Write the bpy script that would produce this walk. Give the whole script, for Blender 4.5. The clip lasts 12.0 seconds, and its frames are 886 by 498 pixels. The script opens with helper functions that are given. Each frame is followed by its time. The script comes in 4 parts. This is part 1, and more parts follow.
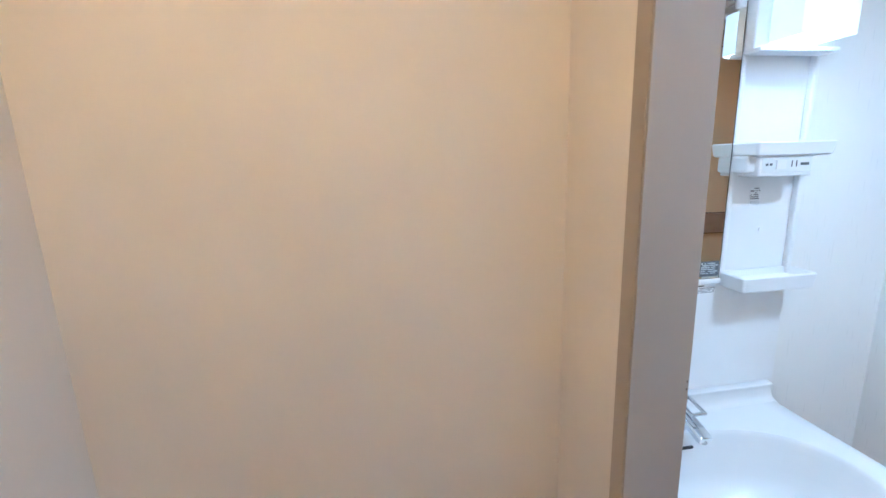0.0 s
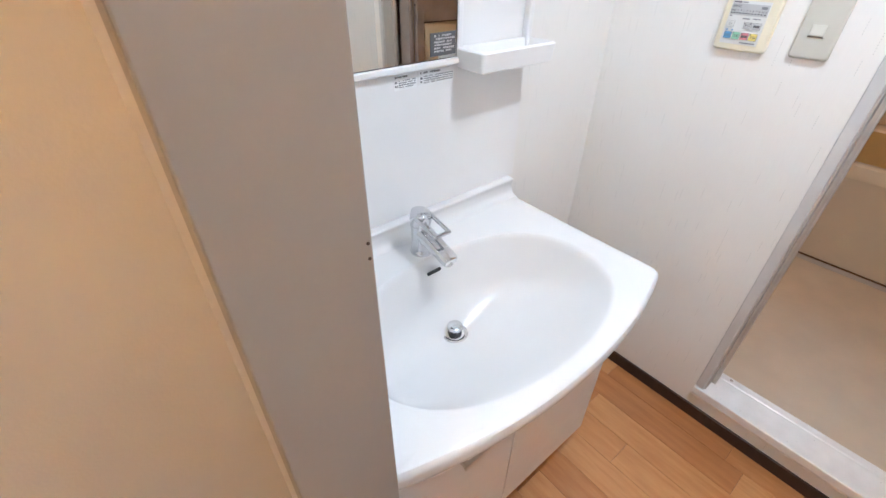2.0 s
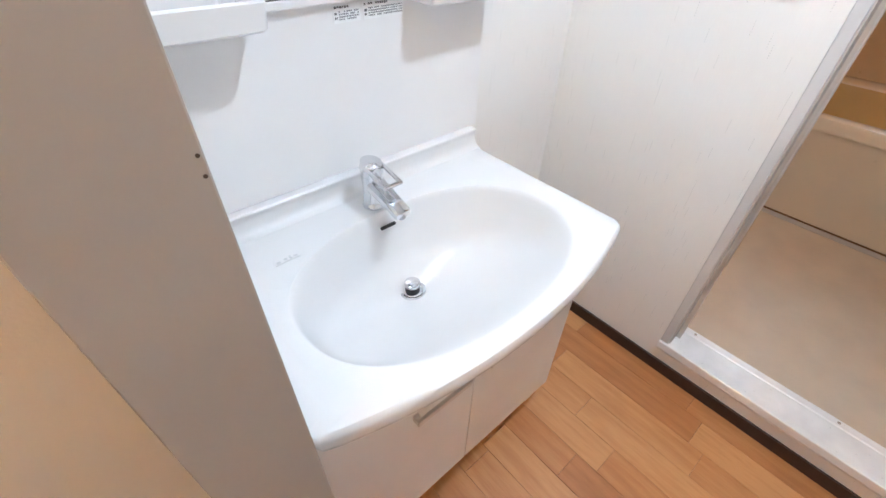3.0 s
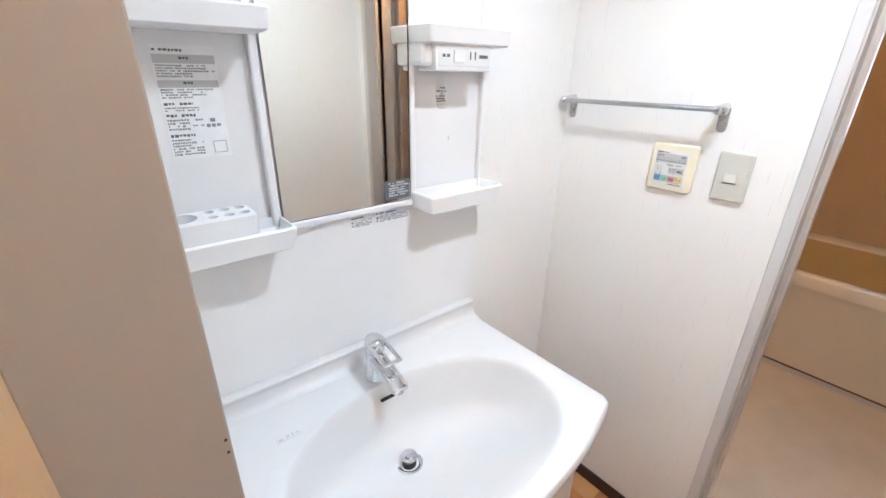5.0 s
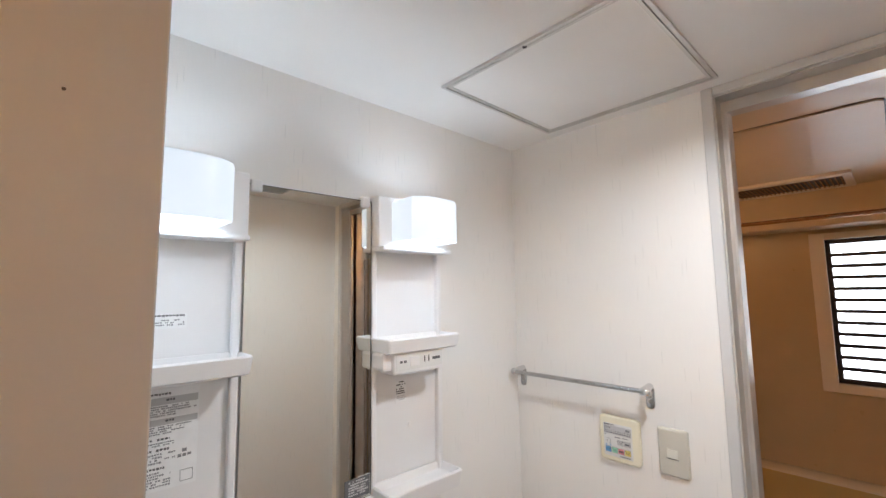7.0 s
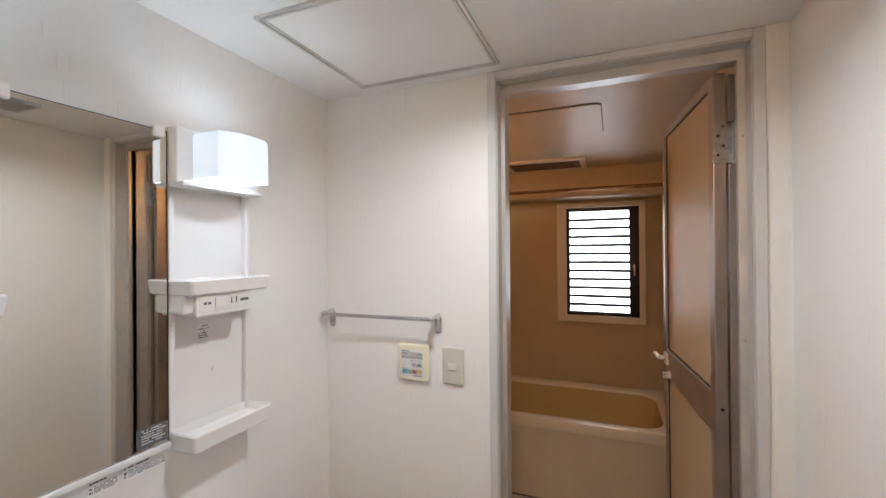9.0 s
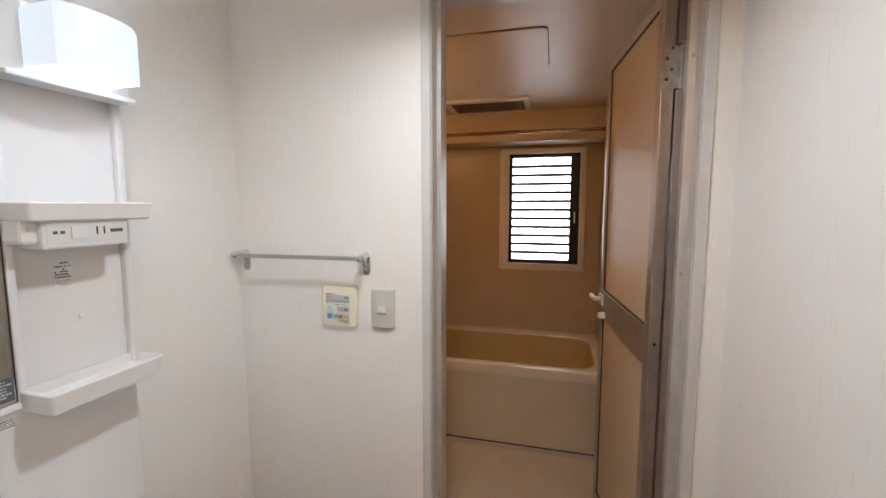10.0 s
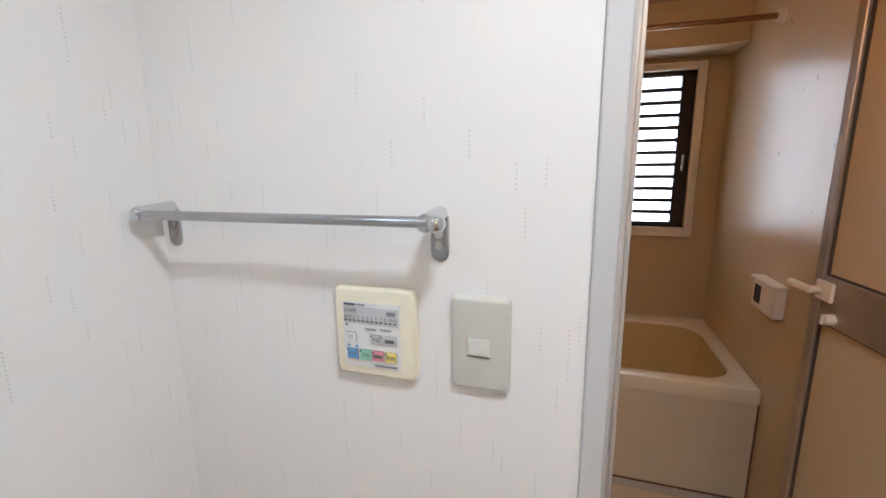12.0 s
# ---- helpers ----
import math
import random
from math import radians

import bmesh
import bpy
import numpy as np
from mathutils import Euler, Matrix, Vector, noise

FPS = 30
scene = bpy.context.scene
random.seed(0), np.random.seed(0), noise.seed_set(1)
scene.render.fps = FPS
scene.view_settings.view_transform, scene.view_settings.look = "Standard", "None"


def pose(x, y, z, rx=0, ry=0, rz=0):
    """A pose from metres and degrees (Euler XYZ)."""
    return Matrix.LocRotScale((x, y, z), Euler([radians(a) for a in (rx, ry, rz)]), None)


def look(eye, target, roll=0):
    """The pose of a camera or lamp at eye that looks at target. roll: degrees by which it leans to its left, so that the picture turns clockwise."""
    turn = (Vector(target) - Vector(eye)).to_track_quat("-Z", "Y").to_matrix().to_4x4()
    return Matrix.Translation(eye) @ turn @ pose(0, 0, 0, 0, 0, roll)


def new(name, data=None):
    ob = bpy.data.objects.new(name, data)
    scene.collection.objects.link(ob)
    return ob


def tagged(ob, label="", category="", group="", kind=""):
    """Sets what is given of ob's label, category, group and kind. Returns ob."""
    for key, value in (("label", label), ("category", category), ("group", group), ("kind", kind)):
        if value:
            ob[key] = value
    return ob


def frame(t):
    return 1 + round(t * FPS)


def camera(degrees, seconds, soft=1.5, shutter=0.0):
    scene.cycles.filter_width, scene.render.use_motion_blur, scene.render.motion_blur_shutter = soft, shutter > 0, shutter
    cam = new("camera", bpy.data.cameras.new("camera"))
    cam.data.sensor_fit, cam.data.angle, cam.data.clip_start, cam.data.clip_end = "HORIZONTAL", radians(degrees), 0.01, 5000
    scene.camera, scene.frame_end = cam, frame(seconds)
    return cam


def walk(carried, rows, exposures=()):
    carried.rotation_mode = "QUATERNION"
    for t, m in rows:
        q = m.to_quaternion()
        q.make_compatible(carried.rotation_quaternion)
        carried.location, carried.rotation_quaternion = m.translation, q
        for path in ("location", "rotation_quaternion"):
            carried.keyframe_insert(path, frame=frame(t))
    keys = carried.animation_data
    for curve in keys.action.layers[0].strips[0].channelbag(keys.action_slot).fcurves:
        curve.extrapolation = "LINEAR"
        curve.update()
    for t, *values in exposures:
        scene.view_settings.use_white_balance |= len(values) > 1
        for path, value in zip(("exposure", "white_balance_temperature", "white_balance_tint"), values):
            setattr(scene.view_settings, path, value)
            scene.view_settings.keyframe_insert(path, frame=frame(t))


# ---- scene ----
cam = camera(93.06, 12.0)
PATH = [
    (0, (-0.014, -0.015, 1.555), (0.294, 1.918, 1.147), -1.78),
    (0.5, (0.077, 0.082, 1.517), (0.690, 1.882, 0.898), -1.65),
    (1, (0.172, 0.145, 1.474), (1.031, 1.751, 0.648), -1.11),
    (1.5, (0.239, 0.216, 1.433), (1.234, 1.627, 0.422), -0.27),
    (2, (0.303, 0.266, 1.394), (1.341, 1.517, 0.229), 0.69),
    (2.5, (0.359, 0.269, 1.356), (1.386, 1.414, 0.077), 1.53),
    (2.7, (0.366, 0.259, 1.345), (1.392, 1.382, 0.047), 1.71),
    (4.3, (0.378, 0.208, 1.370), (1.415, 1.457, 0.202), 1.20),
    (4.5, (0.379, 0.214, 1.396), (1.475, 1.516, 0.345), 1.37),
    (5, (0.383, 0.192, 1.489), (1.554, 1.615, 0.711), 0.90),
    (5.5, (0.377, 0.152, 1.548), (1.592, 1.680, 1.114), 0.03),
    (6, (0.364, 0.147, 1.617), (1.643, 1.679, 1.482), -0.51),
    (6.5, (0.358, 0.111, 1.682), (1.651, 1.635, 1.760), -0.92),
    (6.7, (0.358, 0.103, 1.695), (1.666, 1.608, 1.844), -1.05),
    (8.3, (0.300, 0.057, 1.683), (1.986, 1.123, 1.831), -0.81),
    (8.5, (0.296, 0.056, 1.666), (2.041, 1.026, 1.778), -0.70),
    (9, (0.277, 0.040, 1.643), (2.132, 0.787, 1.651), -0.49),
    (9.5, (0.308, 0.031, 1.609), (2.218, 0.615, 1.507), -0.19),
    (10, (0.418, 0.039, 1.570), (2.343, 0.543, 1.368), -0.04),
    (10.5, (0.560, 0.081, 1.552), (2.481, 0.557, 1.270), 0.07),
    (11, (0.718, 0.196, 1.535), (2.632, 0.674, 1.208), -0.03),
    (11.5, (0.907, 0.322, 1.512), (2.800, 0.854, 1.149), -0.46),
    (12, (1.106, 0.430, 1.477), (2.976, 1.027, 1.092), -0.59),
]
EXPOSURES = [(0, 1.22, 4300, 0), (0.3, 1.22, 5000, 5), (0.6, 1.18, 5450, 8), (1.2, 1.22, 5350, 8), (2.5, 1.42, 5250, 6), (4.5, 1.53, 5300, 6), (5.5, 1.15, 5550, 8), (6.5, 0.77, 5850, 9), (9.5, 0.62, 5850, 8), (11, 0.72, 5700, 8), (12, 0.82, 5450, 7)]
walk(cam, [(t, look(eye, target, roll)) for t, eye, target, roll in PATH], EXPOSURES)

# ---- world and light ----
world = bpy.data.worlds.new("sky")
scene.world = world
world.use_nodes = True
_n, _l = world.node_tree.nodes, world.node_tree.links
_sky = _n.new("ShaderNodeTexSky")
_sky.sky_type, _sky.sun_disc = "NISHITA", False
_sky.sun_elevation, _sky.sun_rotation = radians(40), radians(200)
_l.new(_sky.outputs[0], _n["Background"].inputs[0])
_n["Background"].inputs[1].default_value = 0.1
sun = new("sun", bpy.data.lights.new("sun", "SUN"))
sun.data.energy, sun.data.angle, sun.data.color = 1.0, radians(12), (1.0, 0.95, 0.88)
sun.matrix_world = look((0, 0, 8), (-3, 4, 0))

# strengths of the lamps
VANITY_GLOW = 0.42
VANITY_BULB = 26.0
DOWN_GLOW = 8.0
DOWN_WATTS = 4.1
HALL_GLOW = 56.0
BATH_GLOW = 23.0

# main measures
E_X, N_Y, S_Y, W_X, CEIL = 1.597, 1.048, -0.385, -0.508, 2.219
OPEN_N, OPEN_S = 0.384, -0.306
B_N, B_S, B_E, B_FLOOR, B_CEIL = 1.15, -0.305, 3.777, 0.085, 2.25
PART_W, PART_E, PART_S, RECESS_Y = 0.322, 0.410, 0.466, 0.688


# ---- materials ----
def shader(name):
    m = bpy.data.materials.new(name)
    m.use_nodes = True
    nt = m.node_tree
    return m, nt, nt.nodes["Principled BSDF"]


def math_node(nt, op, a, b=None):
    n = nt.nodes.new("ShaderNodeMath")
    n.operation = op
    for k, v in enumerate((a, b)):
        if v is None:
            continue
        if isinstance(v, (int, float)):
            n.inputs[k].default_value = v
        else:
            nt.links.new(v, n.inputs[k])
    return n.outputs[0]


def noise_node(nt, coord, scale, detail=4.0, stretch=None):
    n = nt.nodes.new("ShaderNodeTexNoise")
    n.inputs["Scale"].default_value, n.inputs["Detail"].default_value = scale, detail
    if stretch:
        mp = nt.nodes.new("ShaderNodeMapping")
        mp.inputs["Scale"].default_value = stretch
        nt.links.new(coord, mp.inputs["Vector"])
        coord = mp.outputs[0]
    nt.links.new(coord, n.inputs["Vector"])
    return n.outputs["Fac"]


def ramp(nt, fac, stops):
    n = nt.nodes.new("ShaderNodeValToRGB")
    el = n.color_ramp.elements
    while len(el) < len(stops):
        el.new(0.5)
    for e, (p, c) in zip(el, stops):
        e.position, e.color = p, (*c, 1)
    nt.links.new(fac, n.inputs[0])
    return n.outputs[0]


def bump(nt, b, height, strength, dist=0.002):
    n = nt.nodes.new("ShaderNodeBump")
    n.inputs["Strength"].default_value, n.inputs["Distance"].default_value = strength, dist
    nt.links.new(height, n.inputs["Height"])
    nt.links.new(n.outputs[0], b.inputs["Normal"])


def mat(name, col, rough=0.5, metal=0.0, vary=0.05, scale=5.0, grain=0.0, grain_scale=300.0, coat=0.0, rvary=0.06):
    """A surface with slow stains and a fine grain."""
    m, nt, b = shader(name)
    tc = nt.nodes.new("ShaderNodeTexCoord").outputs["Object"]
    n1 = noise_node(nt, tc, scale, 5.0)
    dark = tuple(c * (1 - vary) for c in col)
    light = tuple(min(1.0, c * (1 + vary)) for c in col)
    nt.links.new(ramp(nt, n1, [(0.3, dark), (0.7, light)]), b.inputs["Base Color"])
    n2 = noise_node(nt, tc, scale * 6, 3.0)
    nt.links.new(math_node(nt, "MULTIPLY_ADD", n2, rvary * 2), b.inputs["Roughness"])
    b.inputs["Roughness"].links[0].from_node.inputs[2].default_value = max(0.0, rough - rvary)
    b.inputs["Metallic"].default_value = metal
    b.inputs["Coat Weight"].default_value = coat
    b.inputs["Coat Roughness"].default_value = 0.08
    if grain:
        bump(nt, b, noise_node(nt, tc, grain_scale, 3.0), grain)
    return m


def wallpaper_mat(name, col):
    """White vinyl paper with sparse dotted upright dashes pressed into it."""
    m, nt, b = shader(name)
    tc = nt.nodes.new("ShaderNodeTexCoord").outputs["Object"]
    sep = nt.nodes.new("ShaderNodeSeparateXYZ")
    nt.links.new(tc, sep.inputs[0])
    u = math_node(nt, "ADD", sep.outputs[0], sep.outputs[1])
    us = math_node(nt, "MULTIPLY", u, 90.0)
    cell = math_node(nt, "FLOOR", us)
    zs = math_node(nt, "ADD", math_node(nt, "MULTIPLY", sep.outputs[2], 30.0), math_node(nt, "MULTIPLY", cell, 0.37))
    zcell = math_node(nt, "FLOOR", zs)
    comb = nt.nodes.new("ShaderNodeCombineXYZ")
    nt.links.new(cell, comb.inputs[0])
    nt.links.new(zcell, comb.inputs[1])
    wn = nt.nodes.new("ShaderNodeTexWhiteNoise")
    nt.links.new(comb.outputs[0], wn.inputs["Vector"])
    pick = math_node(nt, "GREATER_THAN", wn.outputs["Value"], 0.935)
    thin = math_node(nt, "LESS_THAN", math_node(nt, "ABSOLUTE", math_node(nt, "SUBTRACT", math_node(nt, "FRACT", us), 0.5)), 0.09)
    dots = math_node(nt, "LESS_THAN", math_node(nt, "FRACT", math_node(nt, "MULTIPLY", sep.outputs[2], 180.0)), 0.36)
    mask = math_node(nt, "MULTIPLY", math_node(nt, "MULTIPLY", pick, thin), dots)
    broad = noise_node(nt, tc, 2.5, 4.0)
    weave = noise_node(nt, tc, 90.0, 4.0, (3.0, 3.0, 0.25))
    mixed = math_node(nt, "ADD", math_node(nt, "MULTIPLY", broad, 0.7), math_node(nt, "MULTIPLY", weave, 0.3))
    base = ramp(nt, mixed, [(0.3, tuple(c * 0.95 for c in col)), (0.7, col)])
    mix = nt.nodes.new("ShaderNodeMix")
    mix.data_type = "RGBA"
    nt.links.new(math_node(nt, "MULTIPLY", mask, 0.4), mix.inputs["Factor"])
    nt.links.new(base, mix.inputs[6])
    mix.inputs[7].default_value = (0.36, 0.38, 0.37, 1)
    nt.links.new(mix.outputs[2], b.inputs["Base Color"])
    b.inputs["Roughness"].default_value = 0.62
    b.inputs["Specular IOR Level"].default_value = 0.3
    h = math_node(nt, "SUBTRACT", math_node(nt, "MULTIPLY", weave, 0.5), mask)
    bump(nt, b, h, 0.12, 0.001)
    return m


def plank_mat():
    m, nt, b = shader("oak_flooring")
    tc = nt.nodes.new("ShaderNodeTexCoord").outputs["Object"]
    info = nt.nodes.new("ShaderNodeObjectInfo")
    comb = nt.nodes.new("ShaderNodeCombineXYZ")
    nt.links.new(math_node(nt, "MULTIPLY", info.outputs["Random"], 37.0), comb.inputs[2])
    add = nt.nodes.new("ShaderNodeVectorMath")
    nt.links.new(tc, add.inputs[0])
    nt.links.new(comb.outputs[0], add.inputs[1])
    g1 = noise_node(nt, add.outputs[0], 6.0, 5.0, (7.0, 0.8, 1.0))
    g2 = noise_node(nt, add.outputs[0], 40.0, 4.0, (9.0, 0.5, 1.0))
    mix = math_node(nt, "ADD", math_node(nt, "MULTIPLY", g1, 0.55), math_node(nt, "MULTIPLY", g2, 0.2))
    tone = math_node(nt, "ADD", mix, math_node(nt, "MULTIPLY", info.outputs["Random"], 0.36))
    col = ramp(nt, tone, [(0.25, (0.36, 0.145, 0.048)), (0.5, (0.48, 0.21, 0.07)), (0.72, (0.60, 0.31, 0.12)), (0.9, (0.45, 0.195, 0.066))])
    nt.links.new(col, b.inputs["Base Color"])
    b.inputs["Roughness"].default_value = 0.38
    b.inputs["Coat Weight"].default_value = 0.25
    b.inputs["Coat Roughness"].default_value = 0.25
    bump(nt, b, g2, 0.08, 0.001)
    return m


def glow_mat(name, col, strength, base=0.85):
    m, nt, b = shader(name)
    b.inputs["Base Color"].default_value = (base, base, base, 1)
    b.inputs["Roughness"].default_value = 0.35
    b.inputs["Emission Color"].default_value = (*col, 1)
    b.inputs["Emission Strength"].default_value = strength
    return m


PAPER = wallpaper_mat("white_wallpaper", (0.86, 0.85, 0.83))
CASING = mat("pale_grey_casing", (0.60, 0.60, 0.60), 0.45, vary=0.03, scale=6)
# grey of the lining boards, with the doorway's shade mixed into the colour
REVEAL = mat("reveal_shade_grey", (0.50, 0.485, 0.46), 0.5, vary=0.05, scale=5)
PAPER_HALL = mat("cream_wallpaper", (0.78, 0.73, 0.66), 0.65, vary=0.03, scale=3, grain=0.12, grain_scale=240)
CEILING = mat("ceiling_paper", (0.86, 0.85, 0.83), 0.75, vary=0.03, scale=3, grain=0.15, grain_scale=220)
JAMB = mat("taupe_painted_wood", (0.345, 0.318, 0.292), 0.5, vary=0.05, scale=4, grain=0.05, grain_scale=160)
EDGE = mat("tan_edge_board", (0.40, 0.35, 0.29), 0.5, vary=0.05, scale=5)
PLANK = plank_mat()
SUBFLOOR = mat("dark_joint", (0.06, 0.03, 0.015), 0.8)
SEAL = mat("brown_sealant", (0.16, 0.085, 0.04), 0.5, vary=0.15, scale=20)
SKIRT = mat("dark_brown_skirting", (0.035, 0.018, 0.012), 0.45, vary=0.2, scale=20)
ALU = mat("anodised_aluminium", (0.62, 0.60, 0.58), 0.36, 0.5, vary=0.10, scale=12, grain=0.03, grain_scale=180)
ALU_LEAF = mat("bronze_tint_aluminium", (0.50, 0.43, 0.38), 0.38, 0.8, vary=0.12, scale=10)
SILL = mat("white_aluminium_sill", (0.87, 0.88, 0.88), 0.3, 0.1, vary=0.06, scale=14)
GASKET = mat("brown_gasket", (0.085, 0.06, 0.045), 0.6)
CERAMIC = mat("white_gelcoat", (0.75, 0.75, 0.755), 0.26, vary=0.012, scale=4, rvary=0.02)
PLASTIC = mat("white_plastic", (0.82, 0.82, 0.825), 0.30, vary=0.02, scale=6, rvary=0.04)
FRONT = mat("white_gloss_front", (0.82, 0.82, 0.81), 0.22, vary=0.02, scale=5, coat=0.3)
CHROME = mat("chrome", (0.70, 0.71, 0.73), 0.07, 1.0, vary=0.03, scale=20, rvary=0.03)
STEEL = mat("satin_steel", (0.46, 0.46, 0.46), 0.24, 1.0, vary=0.06, scale=30)
HATCH_ALU = mat("hatch_aluminium", (0.68, 0.67, 0.65), 0.35, 0.6, vary=0.05, scale=20)
HINGE = mat("worn_steel_hinge", (0.50, 0.47, 0.43), 0.42, 1.0, vary=0.2, scale=60)
BLACK = mat("black_hole", (0.012, 0.012, 0.012), 0.5)
RUBBER = mat("black_rubber", (0.02, 0.02, 0.022), 0.55)
HANDLE = mat("silver_pull", (0.55, 0.53, 0.50), 0.3, 0.8, vary=0.08, scale=25)
STICKER = mat("sticker_paper", (0.85, 0.86, 0.87), 0.5, vary=0.04, scale=40)
INK = mat("grey_print", (0.12, 0.125, 0.135), 0.6)
INK_PALE = mat("pale_grey_print", (0.25, 0.26, 0.28), 0.6)
IVORY = mat("aged_ivory_plastic", (0.80, 0.76, 0.60), 0.38, vary=0.04, scale=12)
SWITCH = mat("grey_white_switch_plastic", (0.59, 0.58, 0.52), 0.38, vary=0.03, scale=12)
SWITCH_KEY = mat("switch_key_plastic", (0.72, 0.72, 0.66), 0.32, vary=0.02, scale=12)
PANEL_GREY = mat("grey_label", (0.55, 0.56, 0.57), 0.45, vary=0.03)
PANEL_WHITE = mat("label_white", (0.76, 0.77, 0.76), 0.45, vary=0.02)
BLUE = mat("blue_key", (0.14, 0.36, 0.66), 0.4)
GREEN = mat("green_key", (0.33, 0.66, 0.50), 0.4)
RED = mat("red_key", (0.72, 0.27, 0.32), 0.4)
YELLOW = mat("yellow_key", (0.80, 0.68, 0.20), 0.4)
BATH_WALL = mat("cream_bath_panel", (0.57, 0.43, 0.27), 0.30, vary=0.05, scale=3, grain=0.12, grain_scale=60)
BATH_CEIL = mat("cream_bath_ceiling", (0.66, 0.52, 0.36), 0.38, vary=0.03, scale=2)
BATH_CEIL.node_tree.nodes["Principled BSDF"].inputs["Specular IOR Level"].default_value = 0.25
BATH_FLOOR = mat("beige_bath_floor", (0.62, 0.53, 0.41), 0.5, vary=0.05, scale=8, grain=0.2, grain_scale=120)
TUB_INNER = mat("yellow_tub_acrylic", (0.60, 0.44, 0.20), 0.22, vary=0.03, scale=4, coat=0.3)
# the rim's brighter light is put into this cream, paler than the inside
TUB_LIT_RIM = mat("lit_rim_cream_acrylic", (0.80, 0.71, 0.55), 0.2, vary=0.03, scale=4, coat=0.3)
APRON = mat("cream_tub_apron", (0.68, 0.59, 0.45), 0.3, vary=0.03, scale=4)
FRAME_CREAM = mat("cream_window_frame", (0.82, 0.72, 0.61), 0.4, vary=0.03)
BRONZE = mat("dark_bronze_sash", (0.022, 0.014, 0.012), 0.35, 0.4, vary=0.2, scale=20)
LEAF_PANEL = mat("beige_resin_panel", (0.60, 0.47, 0.31), 0.42, vary=0.03, scale=3, grain=0.25, grain_scale=130)
ROD = mat("copper_brown_rod", (0.36, 0.22, 0.13), 0.25, 1.0, vary=0.1, scale=20)
MIRROR = mat("silvered_glass", (0.80, 0.80, 0.75), 0.01, 1.0, vary=0.0, rvary=0.0)
LAMP_WHITE = glow_mat("lit_lamp_diffuser", (0.86, 0.94, 1.0), VANITY_GLOW, 0.5)
LAMP_BULB = glow_mat("lit_vanity_bulb", (0.86, 0.94, 1.0), VANITY_BULB)
LAMP_DOWN = glow_mat("lit_downlight", (1.0, 0.965, 0.92), DOWN_GLOW)
LAMP_HALL = glow_mat("lit_hall_globe", (1.0, 0.54, 0.20), HALL_GLOW)
LAMP_BATH = glow_mat("lit_bath_globe", (1.0, 0.51, 0.18), BATH_GLOW)
DAYLIGHT = glow_mat("white_daylight_haze", (0.93, 0.97, 1.0), 3.3)

_m, _nt, _b = shader("frosted_louvre_glass")
_b.inputs["Base Color"].default_value = (0.95, 0.96, 0.97, 1)
_b.inputs["Transmission Weight"].default_value = 1.0
_b.inputs["Roughness"].default_value = 0.25
_b.inputs["IOR"].default_value = 1.2
LOUVRE = _m


# ---- shape helpers (all coordinates are places in the world) ----
def link(name, bm, material, smooth=False):
    me = bpy.data.meshes.new(name)
    bmesh.ops.recalc_face_normals(bm, faces=bm.faces[:])
    bm.to_mesh(me)
    bm.free()
    me.materials.append(material)
    if smooth:
        for p in me.polygons:
            p.use_smooth = True
        try:
            me.set_sharp_from_angle(angle=radians(38))
        except AttributeError:
            pass
    return new(name, me)


def part(name, bm, material, parent, label="", smooth=False):
    ob = link(name, bm, material, smooth)
    ob.parent = parent
    root = parent
    while root.parent:
        root = root.parent
    ob.matrix_parent_inverse = Matrix.Translation(-root.location) if parent is root else Matrix.Identity(4)
    if label:
        ob["label"] = label
    return ob


def thing(name, place, label, category, group=""):
    ob = new(name)
    ob.location = place
    ob.empty_display_size = 0.05
    return tagged(ob, label, category, group)


def setting(name, bm, material, label, category, smooth=False):
    return tagged(link(name, bm, material, smooth), label, category, kind="structure")


def add_box(bm, x0, x1, y0, y1, z0, z1, bevel=0.0, segs=2):
    made = bmesh.ops.create_cube(bm, size=1.0)["verts"]
    for v in made:
        v.co = Vector(((x0 + x1) / 2 + v.co.x * (x1 - x0), (y0 + y1) / 2 + v.co.y * (y1 - y0), (z0 + z1) / 2 + v.co.z * (z1 - z0)))
    if bevel:
        edges = {e for v in made for e in v.link_edges}
        bmesh.ops.bevel(bm, geom=list(edges), offset=bevel, segments=segs, profile=0.5, affect="EDGES")
    return bm


def box(x0, x1, y0, y1, z0, z1, bevel=0.0, segs=2):
    return add_box(bmesh.new(), x0, x1, y0, y1, z0, z1, bevel, segs)


def boxes(*rows, bevel=0.0):
    bm = bmesh.new()
    for r in rows:
        add_box(bm, *r, bevel=bevel)
    return bm


def add_rod(bm, a, b, r0, r1=None, segs=20):
    a, b = Vector(a), Vector(b)
    m = Matrix.Translation((a + b) / 2) @ (b - a).to_track_quat("Z", "Y").to_matrix().to_4x4()
    bmesh.ops.create_cone(bm, cap_ends=True, segments=segs, radius1=r0, radius2=r0 if r1 is None else r1, depth=(b - a).length, matrix=m)
    return bm


def rod(a, b, r0, r1=None, segs=20):
    return add_rod(bmesh.new(), a, b, r0, r1, segs)


def ball(place, r, segs=20):
    bm = bmesh.new()
    bmesh.ops.create_uvsphere(bm, u_segments=segs, v_segments=segs // 2, radius=r, matrix=Matrix.Translation(place))
    return bm


